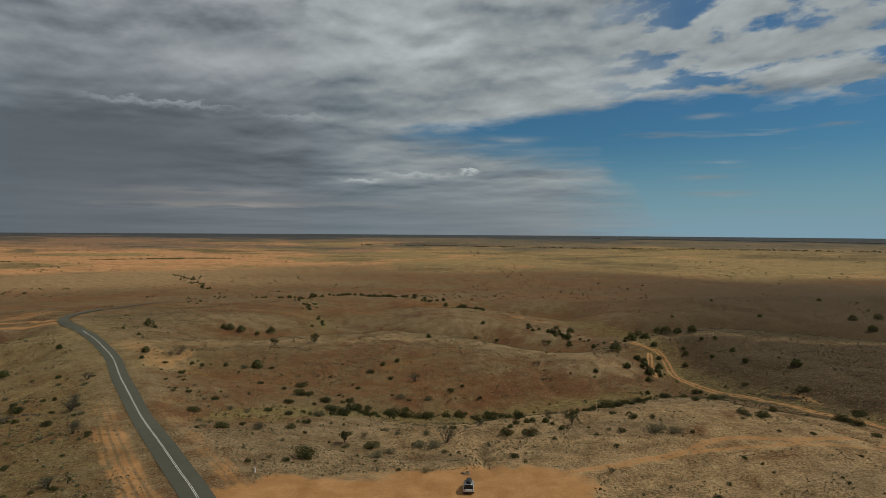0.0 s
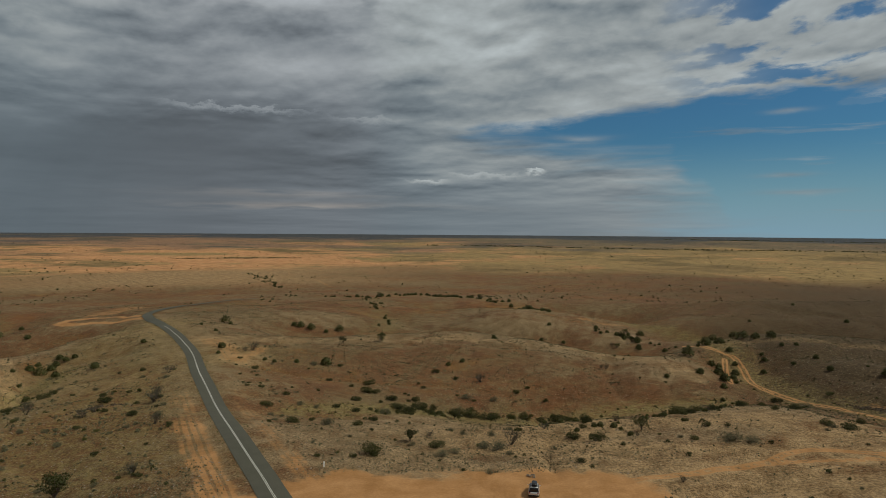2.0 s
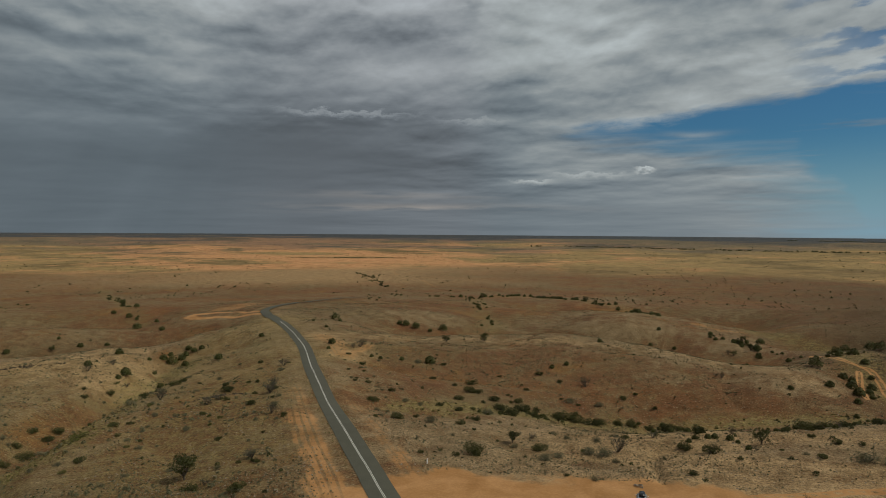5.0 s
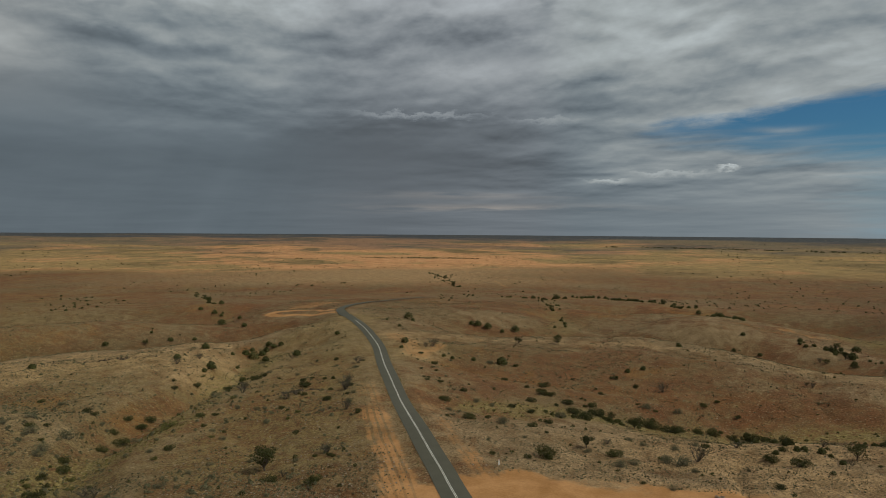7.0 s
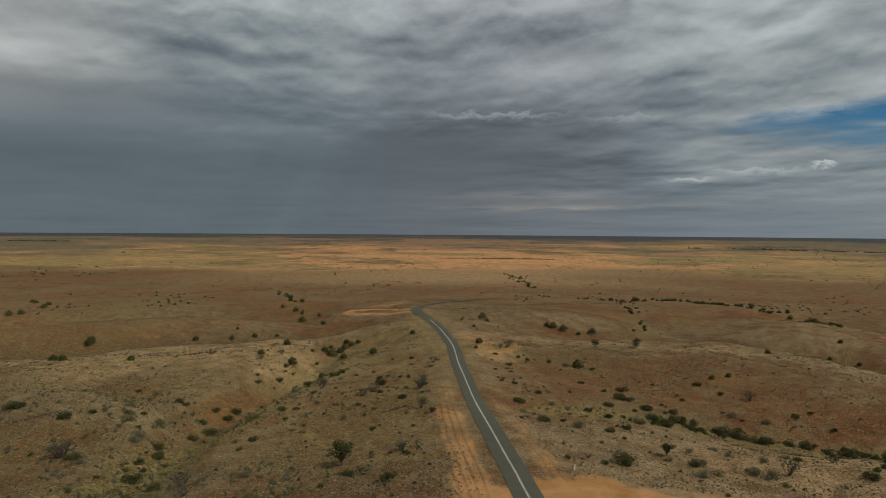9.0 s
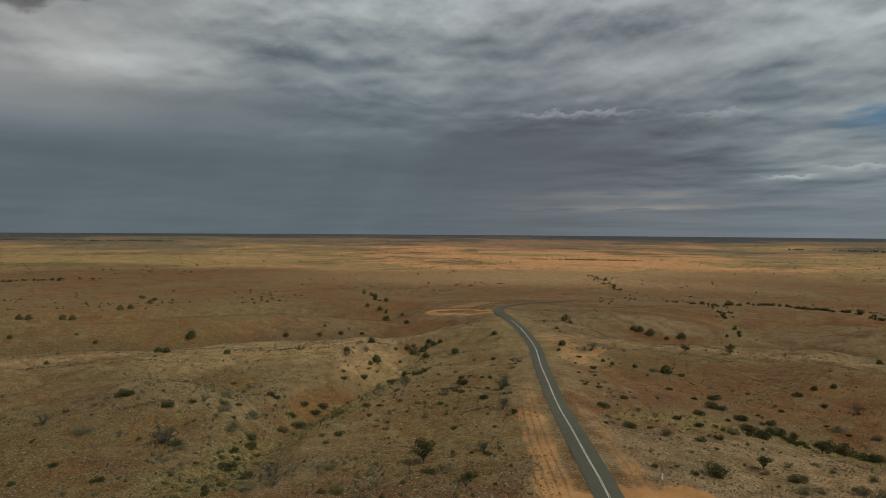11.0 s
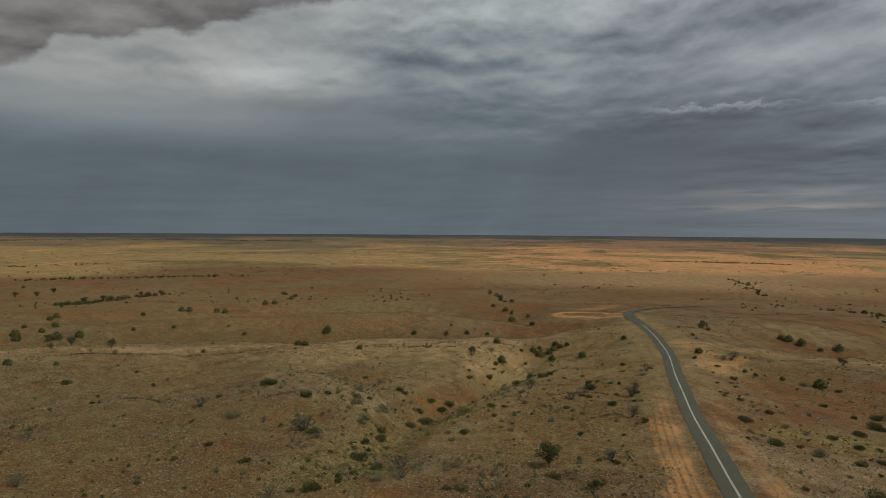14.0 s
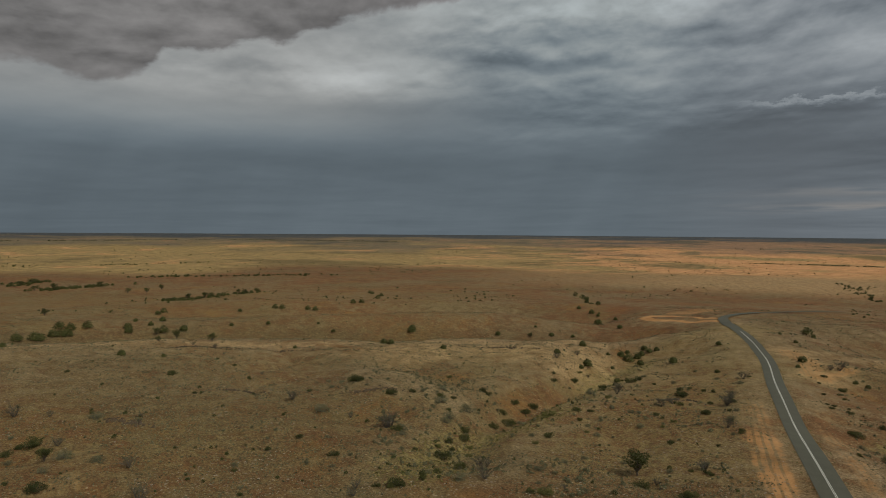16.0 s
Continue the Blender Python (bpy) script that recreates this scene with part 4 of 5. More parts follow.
STAND_3 = [(107.3, 185.7, 4.3), (-17.5, 213.5, 2.4), (64.1, 165.5, 2.3), (-82.4, 197.8, 3.1), (-25.3, 219.9, 3.2), (98.5, 202.9, 2.9), (54.5, 221.1, 2.1), (-21.5, 227.2, 2.1), (-59.5, 218.8, 2.5), (-64.8, 218.7, 4.2), (-16.6, 230.7, 2.1), (74.6, 224.1, 3.9), (75.9, 234.6, 4.1), (108.8, 223.9, 2.7), (-140.5, 200.4, 3.1), (76.7, 245.5, 3.3), (70.5, 253.7, 6.2), (93.7, 240.5, 2.4), (-139.1, 227, 2.4), (112.1, 241.2, 2.4), (-122.3, 252.1, 1.8), (108.9, 262.5, 2.1), (112.8, 282.3, 5), (-139.1, 297.1, 5.9), (108.7, 288.6, 4.4), (-94.5, 319.2, 2.5), (104.7, 303.3, 5.8), (65.2, 324.5, 4.3), (-102.4, 318.4, 4.9), (-89, 325, 5.5)]
STAND_4 = [(-108, 318.7, 4.3), (29.4, 335.3, 2.4), (48.1, 350.4, 2.5), (117.2, 373.8, 5.6), (69.9, 341.1, 4.4), (143.8, 391.5, 2.2), (231.8, 353.2, 8.4), (192.4, 379.3, 3.1), (251.9, 361.4, 7.2), (192.1, 446.9, 2.6), (255.5, 424.9, 3.5)]
STAND_5 = [(30, 109.5, 1.7), (-65.5, 103, 2.8), (1, 131.9, 3.8), (-17.1, 138.4, 1.8), (-76.3, 128.4, 2.8), (25.8, 153, 2.3), (-88.7, 149.2, 4.1), (-9, 212.7, 4.3), (35.6, 230.9, 2.2)]
STAND_6 = [(-2.9, 110.2, 1.7), (57.8, 108, 0.9), (-12.6, 121.8, 3.3), (-10.3, 124.8, 2.4), (-38.5, 120.4, 1.4), (-1.6, 128.6, 4.2), (-4.4, 130.2, 3.5), (-20, 130.2, 1.8), (49, 130.3, 3.1), (45.4, 131.7, 4.4), (-40.3, 137.8, 3.5), (68.6, 139.3, 1.7), (-50.1, 159.9, 2.2), (-32, 163.2, 3.7), (-13, 197.9, 4), (-4.4, 199.6, 2.9), (117, 206.1, 3.9), (22.9, 352.5, 2.6), (223.9, 325.3, 6.4)]
STAND_7 = [(-20.6, 132.4, 3.3), (29.7, 142.4, 3.6), (-53, 258.8, 4.3), (-68.4, 255.6, 3.4), (54, 318.8, 2.9)]
STAND_8 = [(-73.5, 94.7, 5), (-252.3, 232.3, 3.1)]
STAND_9 = [(-53.7, 88.5, 1), (-59.4, 88.6, 2.5), (-68.5, 89.2, 2.8), (-94.3, 69.5, 2.7), (-66.7, 100.9, 1.2), (-101.5, 70.3, 3.5), (-107.1, 76.5, 1.7), (-111.8, 79.2, 2.3), (-118.9, 70.1, 2.9), (-112.8, 84, 3.2), (-99.7, 97.8, 2.6), (-72.5, 127.7, 1.6), (-116.7, 87.2, 2.8), (-94.7, 128.4, 1.8), (-123.4, 101.6, 3.3), (-105.7, 114, 1.5), (-137.6, 85.7, 2.1), (-140.3, 81, 3), (-125.2, 107.9, 3.7), (-108.6, 121.1, 1.8), (-129.7, 110, 2.8), (-96.4, 141, 1.9), (-111.1, 118.5, 2.7), (-131.8, 119.7, 3.6), (-136.7, 110.4, 2.2), (-141.2, 112.2, 3), (-135.9, 119.2, 2.7), (-135.6, 126.2, 3.5), (-104.7, 153.6, 2.1), (-98.6, 158.9, 1.7)]
STAND_10 = [(-157.4, 111.7, 2.1), (-147.7, 146.6, 2.3), (-148.9, 157.4, 3.2), (-134.6, 155.4, 3.4), (-132.6, 166.4, 4.3), (-133.3, 171, 3.2), (-156.5, 172.3, 3.9), (-192.4, 133.5, 2.5), (-141.8, 202.1, 3.1), (-170.1, 220.2, 3.1), (-167.5, 227, 2.6), (-288.5, 179.1, 4.9), (-247.5, 243.7, 3.1), (-241.2, 253.6, 2.5), (-258.6, 242, 1.9), (-256.2, 290.8, 5.6), (-286.9, 343, 3.2), (-324, 360.3, 5.2), (-340.7, 364.5, 3.6), (-346.8, 393.6, 4.7), (-498.7, 273.6, 7.2), (-427.6, 466.8, 4.6), (-628.6, 337.3, 16.8)]
STAND_11 = [(-82.9, 78.9, 2.6), (-69.6, 98.5, 1.6), (-84.8, 87.4, 1.4), (-114.9, 69.3, 2.3), (-119.1, 83.3, 2.7), (-105.7, 92.2, 1.8), (-94.3, 107.1, 1.9), (-121.1, 85.8, 3.6), (-91.4, 118.6, 2.5), (-126.1, 95, 5.9), (-129.6, 89.1, 3.8), (-136.3, 88.3, 2.1), (-101, 127.4, 2.1), (-107.8, 127.8, 1.9), (-151.3, 112.6, 2.4), (-126.9, 141.6, 3.2), (-146.6, 176.9, 2.5), (-218.2, 125.8, 3.2), (-171.3, 208.4, 3.4)]
STAND_12 = [(-91.1, 72.4, 3.8), (-65.5, 103.6, 2.3), (-121.4, 68.8, 3.7), (-88.5, 148.4, 3.8), (-163.9, 174.7, 2.7)]
STAND_13 = [(-91.1, 49.7, 1.6), (-89.6, 52.6, 3.4), (-88.8, 57.5, 2), (-101, 30.2, 1.2), (-114, 3.1, 3.3), (-92.1, 62.8, 2.1), (-111.7, 32.5, 1.3), (-109, 50.3, 2.3), (-118.8, 41.1, 1.4), (-121.6, 48.5, 2), (-140.7, 3, 4.5), (-131.6, 90.6, 2.7), (-140.5, 80.7, 2.4), (-161.2, 67.4, 1.6), (-160.5, 80.1, 4.3), (-198.3, 39.5, 3.3), (-212.2, 61.8, 1.6), (-265.4, -2.2, 2.4), (-329.2, 2.3, 13.8), (-329.7, 10.7, 6), (-336.3, 16.2, 10.4), (-337.4, 21.9, 10.4), (-309.4, 142.6, 2.5), (-289.9, 180.5, 4.3), (-337.8, 47.5, 4.3), (-335.3, 62.9, 5.6), (-335.2, 72.3, 4.4), (-328, 113.5, 2.5), (-350.2, 31.1, 9.6), (-361.8, 54.2, 2.7)]
STAND_14 = [(-491.4, 92.3, 5.4), (-471.1, 201.4, 9.3), (-475.3, 196.9, 13.1), (-484.2, 173.1, 8.4), (-482.2, 178.3, 6.5), (-472.5, 243.6, 10.5), (-570.6, 317.1, 5.9), (-612.4, 132.1, 9), (-615.4, 125.3, 9.1), (-637.7, 145.3, 8.3), (-653.2, 155.3, 9.7), (-679.7, 171.8, 10.1), (-666.6, 177, 8.7), (-705.2, 195.1, 6.6), (-644.9, 343.3, 11.8), (-724.2, 220.8, 8.2), (-740.5, 235.8, 8.4), (-748.8, 247.4, 7.1), (-890.7, 40.7, 20.9), (-913.2, 53.7, 19.8), (-918.7, 82, 16.7), (-919.8, 69.5, 16.7), (-925.3, 95.4, 15.1), (-939.7, 106.8, 11.9), (-939.7, 140.9, 20.5), (-981.2, -1.4, 22.9), (-1040.5, 24.3, 28.1), (-1040.5, 41, 20.6)]
STAND_15 = [(-122, 4.1, 2.3), (-118.9, 71.3, 2.9), (-150.1, 22.9, 1.7), (-140.6, 61.9, 4.3), (-158.8, 15.6, 3.9), (-159.9, 73.3, 1.9), (-164.2, 78.4, 2), (-234.7, 30.8, 3.1), (-227.9, 128, 3.3), (-484.2, 87.2, 4.4), (-474.3, 236.6, 6.7)]
STAND_16 = [(-130.5, 4.7, 2.7), (-260.6, 46.9, 2.4), (-266.8, 54.9, 3.9), (-258, 66.3, 3.9), (-422.6, 16.4, 4.6), (-808.9, 133.5, 6.6), (-816.8, 114.6, 6.7), (-845.5, 156.4, 7)]
STAND_17 = [(-89.6, 44.8, 2.1), (-104.9, 16.3, 3.1), (-138.5, 7.2, 2.3), (-121.4, 69.7, 5.3), (-154.9, 60, 4)]
STAND_18 = [(-107.8, 44.5, 1.6), (-89.6, 78.4, 0.9), (-84.4, 92.4, 1.4), (-79.4, 98.4, 1.7), (-118.7, 53.5, 1.2), (-111.2, 69.7, 1), (-120.3, 61.3, 1), (-128.8, 46.1, 1.3), (-78.9, 114.9, 1), (-88.6, 104.5, 1), (-133.7, 42.6, 1.1), (-135.5, 37, 1.1), (-102.3, 95.1, 1.8), (-52.6, 137.7, 1.4), (-81.9, 127, 1.7), (-81, 129.2, 1.4), (-79, 134, 2.6), (-56.9, 145.8, 1.8), (-136.5, 94.7, 2.7), (-54.3, 155.6, 0.9), (-54.3, 160.6, 2.5), (-151.4, 79.7, 1.6), (-132.5, 109.2, 2.2), (-168.9, 76.5, 1.7), (-99.4, 172.8, 2.5), (-202.9, 33, 1.3), (-117, 167, 1.9), (-108.1, 175.9, 1.9), (-81.1, 209.2, 1.7), (-68.6, 216.6, 3.3)]
STAND_19 = [(-84.6, 211.3, 1.7), (-81.7, 212.8, 1.7), (-74.9, 216.6, 2.1), (-165.7, 166.1, 2.6), (-103.2, 217.4, 3.1), (-158.8, 188.6, 1.8), (-231.3, 90.6, 1.8), (-169.1, 198, 1.9), (-263.4, 218.9, 3.1)]
STAND_20 = [(-93.2, 66.6, 1.3), (-103.4, 78.5, 1.5), (-97.1, 107, 1.3), (-87.9, 125.8, 1.4), (-114.2, 112, 3.5), (-118.2, 138.5, 2), (-154.8, 167.3, 2.1), (-153.7, 198.6, 3.2), (-176.5, 191.3, 3.3), (-169, 216.3, 3.5), (-174.4, 216.5, 2.5), (-169.4, 224.7, 2.6)]
STAND_21 = [(-62.5, 100.4, 1.3), (-71.1, 116.7, 1), (-79.4, 112.7, 1.8), (-52.4, 133.6, 1.3), (-125.4, 88.7, 1.4), (-130.4, 93.7, 1.8), (-92.8, 148.4, 1.6), (-171.7, 104.9, 1.1), (-72.9, 169.2, 1.4), (-75.3, 172, 1.2), (-101.3, 158.4, 1.7), (-74.3, 173.7, 1.4), (-106.7, 160.2, 1.4), (-80.4, 181.8, 1.3), (-188.5, 59.4, 1.5), (-76.6, 185, 1.3), (-88.3, 196.2, 1.2), (-151.7, 150.6, 1.6), (-91.2, 206, 2.1), (-100.1, 208.2, 1.7), (-134.9, 264.7, 1.6), (-129.4, 281.7, 2.2), (-111.5, 318.6, 3.1), (-343.8, 48.1, 5.1), (-345.6, 58.8, 3.2), (-320.2, 138.7, 1.9), (-233, 282.4, 3.4)]
STAND_22 = [(-99.4, 136.9, 3.1), (-99.2, 141.2, 2.6), (-92, 155.3, 3), (-119.7, 144.1, 3.4), (-101.8, 179.3, 4.1), (-194.7, 65.4, 1.5), (-151.5, 167.1, 2.1), (-94.8, 218.2, 2.2), (-93, 220.6, 4.4), (-243.2, 63.7, 2.3), (-253.8, 58.2, 1.9)]
STAND_23 = [(-332.7, 59.3, 4.3)]
STAND_24 = [(-30, 136.3, 1.1), (2.5, 144.2, 2.2), (40.4, 147.2, 1.7), (37.4, 155.4, 1.7), (-39.9, 162.1, 2.8), (-45.9, 164.2, 2.2), (-37.4, 168.7, 1.6), (-36.6, 178.3, 1.7), (-29.5, 185.3, 1.7), (-27.5, 186.8, 3.1), (1.3, 189.2, 3.2), (-10.7, 191.1, 1.4), (17.6, 188.7, 3.5), (-31.7, 192.3, 1.4), (-48.8, 192.1, 1.8), (-15.7, 199.1, 1.5), (12.4, 205.1, 2.3), (2.9, 207.6, 2.7), (6.8, 211.5, 1.9), (-38.3, 214.7, 1.6), (84.3, 205.3, 3.7), (72, 217, 2.5), (66.9, 225.9, 3), (79.3, 229.7, 2.7), (83.5, 240, 3.3), (79.3, 245.1, 2.8), (103.5, 239.3, 1.9), (86.5, 249.1, 2.4), (72.7, 299.5, 2.8), (98, 251.2, 2.5)]
STAND_25 = [(99.6, 257.8, 2), (89.6, 264.4, 3.1), (112.9, 258.9, 2), (85.2, 281.3, 5.4), (91.6, 281.8, 3.8), (107, 298.8, 5.7), (18, 337.6, 2.4)]
STAND_26 = [(0.7, 124, 1.9), (9.9, 129.3, 1), (-33.2, 129.6, 1.3), (36, 133.9, 1.3), (-10, 140.7, 1.9), (-3.4, 140.5, 2.4), (-13, 143.5, 1.6), (0.7, 146.1, 1.7), (66.2, 136.7, 1.4), (2.7, 201.9, 1.5), (87, 192.1, 4.3), (35.3, 217.9, 1.6), (-42.9, 215.5, 1.6), (78.6, 224.6, 2.2), (-5.9, 273.3, 2.5)]
STAND_27 = [(-32.1, 115.8, 0.9), (-6.1, 132.4, 1.3), (32.1, 135.9, 0.9)]
STAND_28 = [(27.7, 136.3, 1.3), (8.6, 145, 2.4), (51, 165.3, 2.2), (33.9, 231.7, 1.7), (52.1, 321, 2.4)]
STAND_29 = [(-210.9, 13.4, 1.6), (-163.2, 15.3, 1.5), (-140.9, 1.1, 1.8), (-137.7, -0.9, 2.6), (-170.3, 39.4, 1.3), (-158.1, 80.7, 3.6), (-100.6, 80.1, 1.2), (-74.8, 69.3, 1.8), (-121.7, 163.8, 1.5), (-108.1, 157.3, 2.1), (-89.7, 152.7, 2.3), (-83.6, 141.5, 1.2), (-114.5, 186.5, 2), (-101.9, 182.4, 1.5), (-59.1, 89.8, 2.3), (-351.1, 19.4, 5.7), (-347.7, 23.8, 7), (-337.3, 19.7, 5.5), (-331.4, 8.6, 6), (-364.2, 67.9, 4), (-226.6, 42.5, 1.7), (-483.8, 145.4, 3.7)]
STAND_30 = [(-153.8, 24.1, 1.5), (-169.6, 0.5, 4.1), (-162.7, 7, 1.8), (-120.5, 17, 2.8), (-132.5, 65.5, 1.7), (-92.2, 46.6, 2), (-83.1, 66.5, 3.1), (-73.5, 75.9, 1.2), (-161.8, 162, 2.9), (-128.6, 155.3, 2.6), (-67.5, 92.1, 1.8)]
STAND_31 = [(-148.1, -0, 1.7), (-134.3, -0.5, 1.8), (-130.2, 7.6, 3.7), (-125.2, 12.4, 2.9), (-113.7, 64, 1.2), (-124.6, 43.1, 1), (-114.2, 33.3, 1.6), (-103.4, 31, 1), (-103.5, 47.5, 1.3), (-106.7, 52.7, 1.1), (-130.4, 108.4, 1.6), (-135.3, 130.6, 1.4), (-101.4, 112, 1.7), (-125.4, 111.7, 2.2), (-85.3, 62.6, 2.7), (-77.2, 73.3, 1.2), (-70.7, 78, 0.8), (-92.6, 110.5, 1.1), (-167.3, 208.4, 5.4), (-135.7, 177.4, 2.1), (-82.4, 142.8, 1.8), (-122.6, 187, 1.6), (-72.5, 124.7, 1.4), (-333.5, 95.8, 2.5)]
STAND_32 = [(-135.9, 5.1, 2.8), (-89.6, 51.5, 1.8), (-93.4, 56.2, 1.1), (-113.4, 109.8, 2.1), (-108.9, 82.6, 1.8), (-73.4, 71.3, 2.6), (-152.9, 164.2, 2.1), (-172.6, 225.3, 3.1), (-86.9, 120.2, 1.4)]
PLANTS = [("g", STAND_1), ("g", STAND_2), ("g", STAND_3), ("g", STAND_4), ("d", STAND_5), ("p", STAND_6), ("t", STAND_7), ("t", STAND_8), ("g", STAND_9), ("g", STAND_10), ("p", STAND_11), ("d", STAND_12), ("g", STAND_13), ("g", STAND_14), ("p", STAND_15), ("t", STAND_16), ("d", STAND_17), ("p", STAND_18), ("p", STAND_19), ("b", STAND_20), ("g", STAND_21), ("d", STAND_22), ("t", STAND_23), ("g", STAND_24), ("g", STAND_25), ("p", STAND_26), ("b", STAND_27), ("d", STAND_28), ("g", STAND_29), ("d", STAND_30), ("p", STAND_31), ("b", STAND_32)]
# the nearest bushes stand as things of their own; the furthest join the scrub
bushes = sorted(((math.hypot(x, y), kind, x, y, size) for kind, places in PLANTS if kind in "gpb" for x, y, size in places))
for far, kind, x, y, size in bushes[:296]:
    plant(kind, x, y, min(size, 8.0))
for kind, places in PLANTS:
    for x, y, size in places if kind in "td" else []:
        plant(kind, x, y, min(size, 8.0))
plant("b", -98.0, 92.0, 1.6)
plant("b", -108.0, 74.0, 1.9)


# ---- trees along the dry creeks of the plain ----
CREEK_TREES = []
CREEK_TREES.append(([(-183.3, 630.6), (-132.9, 602.9), (-101.3, 688.7), (-45.3, 596.5), (-11.8, 542.6), (7.8, 527.1), (21.3, 412.1)], 120, 2.0, 5.5))
CREEK_TREES.append(([(-128.5, 583.5), (-83.3, 396), (-73.4, 366.9), (-66.8, 343.3)], 30, 1.4, 3.4))
CREEK_TREES.append(([(-430.3, 1029.7), (-353.3, 892.7), (-299.9, 794.8)], 40, 2.0, 5.0))
CREEK_TREES.append(([(-633.5, 654.5), (-437.6, 476.8), (-340, 380.5), (-294.9, 337.8)], 20, 2.0, 4.5))
CREEK_TREES.append(([(49.4, 351.8), (61.5, 335.4), (75.8, 303), (85.3, 280.7)], 36, 1.4, 3.4))
CREEK_TREES.append(([(-896.1, 24), (-908.8, 45), (-918.1, 72.7), (-939.7, 107.1)], 46, 4.0, 8.5))
CREEK_TREES.append(([(-617.7, 120.8), (-653.2, 154.3), (-707.7, 197.3)], 26, 4.0, 7.0))
CREEK_TREES.append(([(-722.4, 216.8), (-748, 251.7)], 14, 3.5, 6.0))
CREEK_TREES.append(([(-975.7, -10), (-988.2, 8), (-1025.7, 27), (-1038, 50.7)], 30, 4.0, 8.0))
CREEK_TREES.append(([(-33.4, 166.4), (-22.6, 175.8), (-3.7, 186), (11.8, 191.2), (20.7, 144.4), (40.2, 159.7), (72.4, 200.9)], 90, 1.0, 2.4))
scrub_x, scrub_y, scrub_s = [b[2] for b in bushes[296:]], [b[3] for b in bushes[296:]], [1.25 * min(b[4], 5.5) for b in bushes[296:]]
for line, count, lo, hi in CREEK_TREES:
    pts = smooth_line(line, 3.0)
    for i in range(count):
        p = pts[plant_rng.randrange(len(pts))]
        spread = 1.6 + 0.0045 * math.hypot(*p)
        px, py, size = p[0] + plant_rng.gauss(0, spread), p[1] + plant_rng.gauss(0, spread), plant_rng.uniform(lo, hi)
        if i < 6:
            plant("t" if i % 2 else "g", px, py, hi, "trees along a dry creek")
        else:
            scrub_x.append(px), scrub_y.append(py), scrub_s.append(size)


# ---- guide post beside the road ----
def guide_post(x, y):
    top = new("guide_post")
    top.matrix_basis = pose(x, y, float(ground_z(x, y)), 0, 2, 38)
    part("post", block(0.24, 0.09, 1.05, (0, 0, -0.08), 0.012, 0.97), POST_WHITE, top)
    part("reflector", block(0.10, 0.012, 0.10, (0, -0.054, 0.84), 0.004), RED_LENS, top, "red reflector")
    return tagged(top, "white plastic roadside guide post with a red reflector", "guide post")


POST_WHITE = plain_material("post_white", (0.90, 0.90, 0.88), 0.5, vary=0.05)
POST_BLACK = plain_material("black_plastic", (0.022, 0.022, 0.024), 0.5)
RED_LENS = plain_material("red_lens", (0.40, 0.02, 0.015), 0.25)
guide_post(*(-32.0, 106.8))


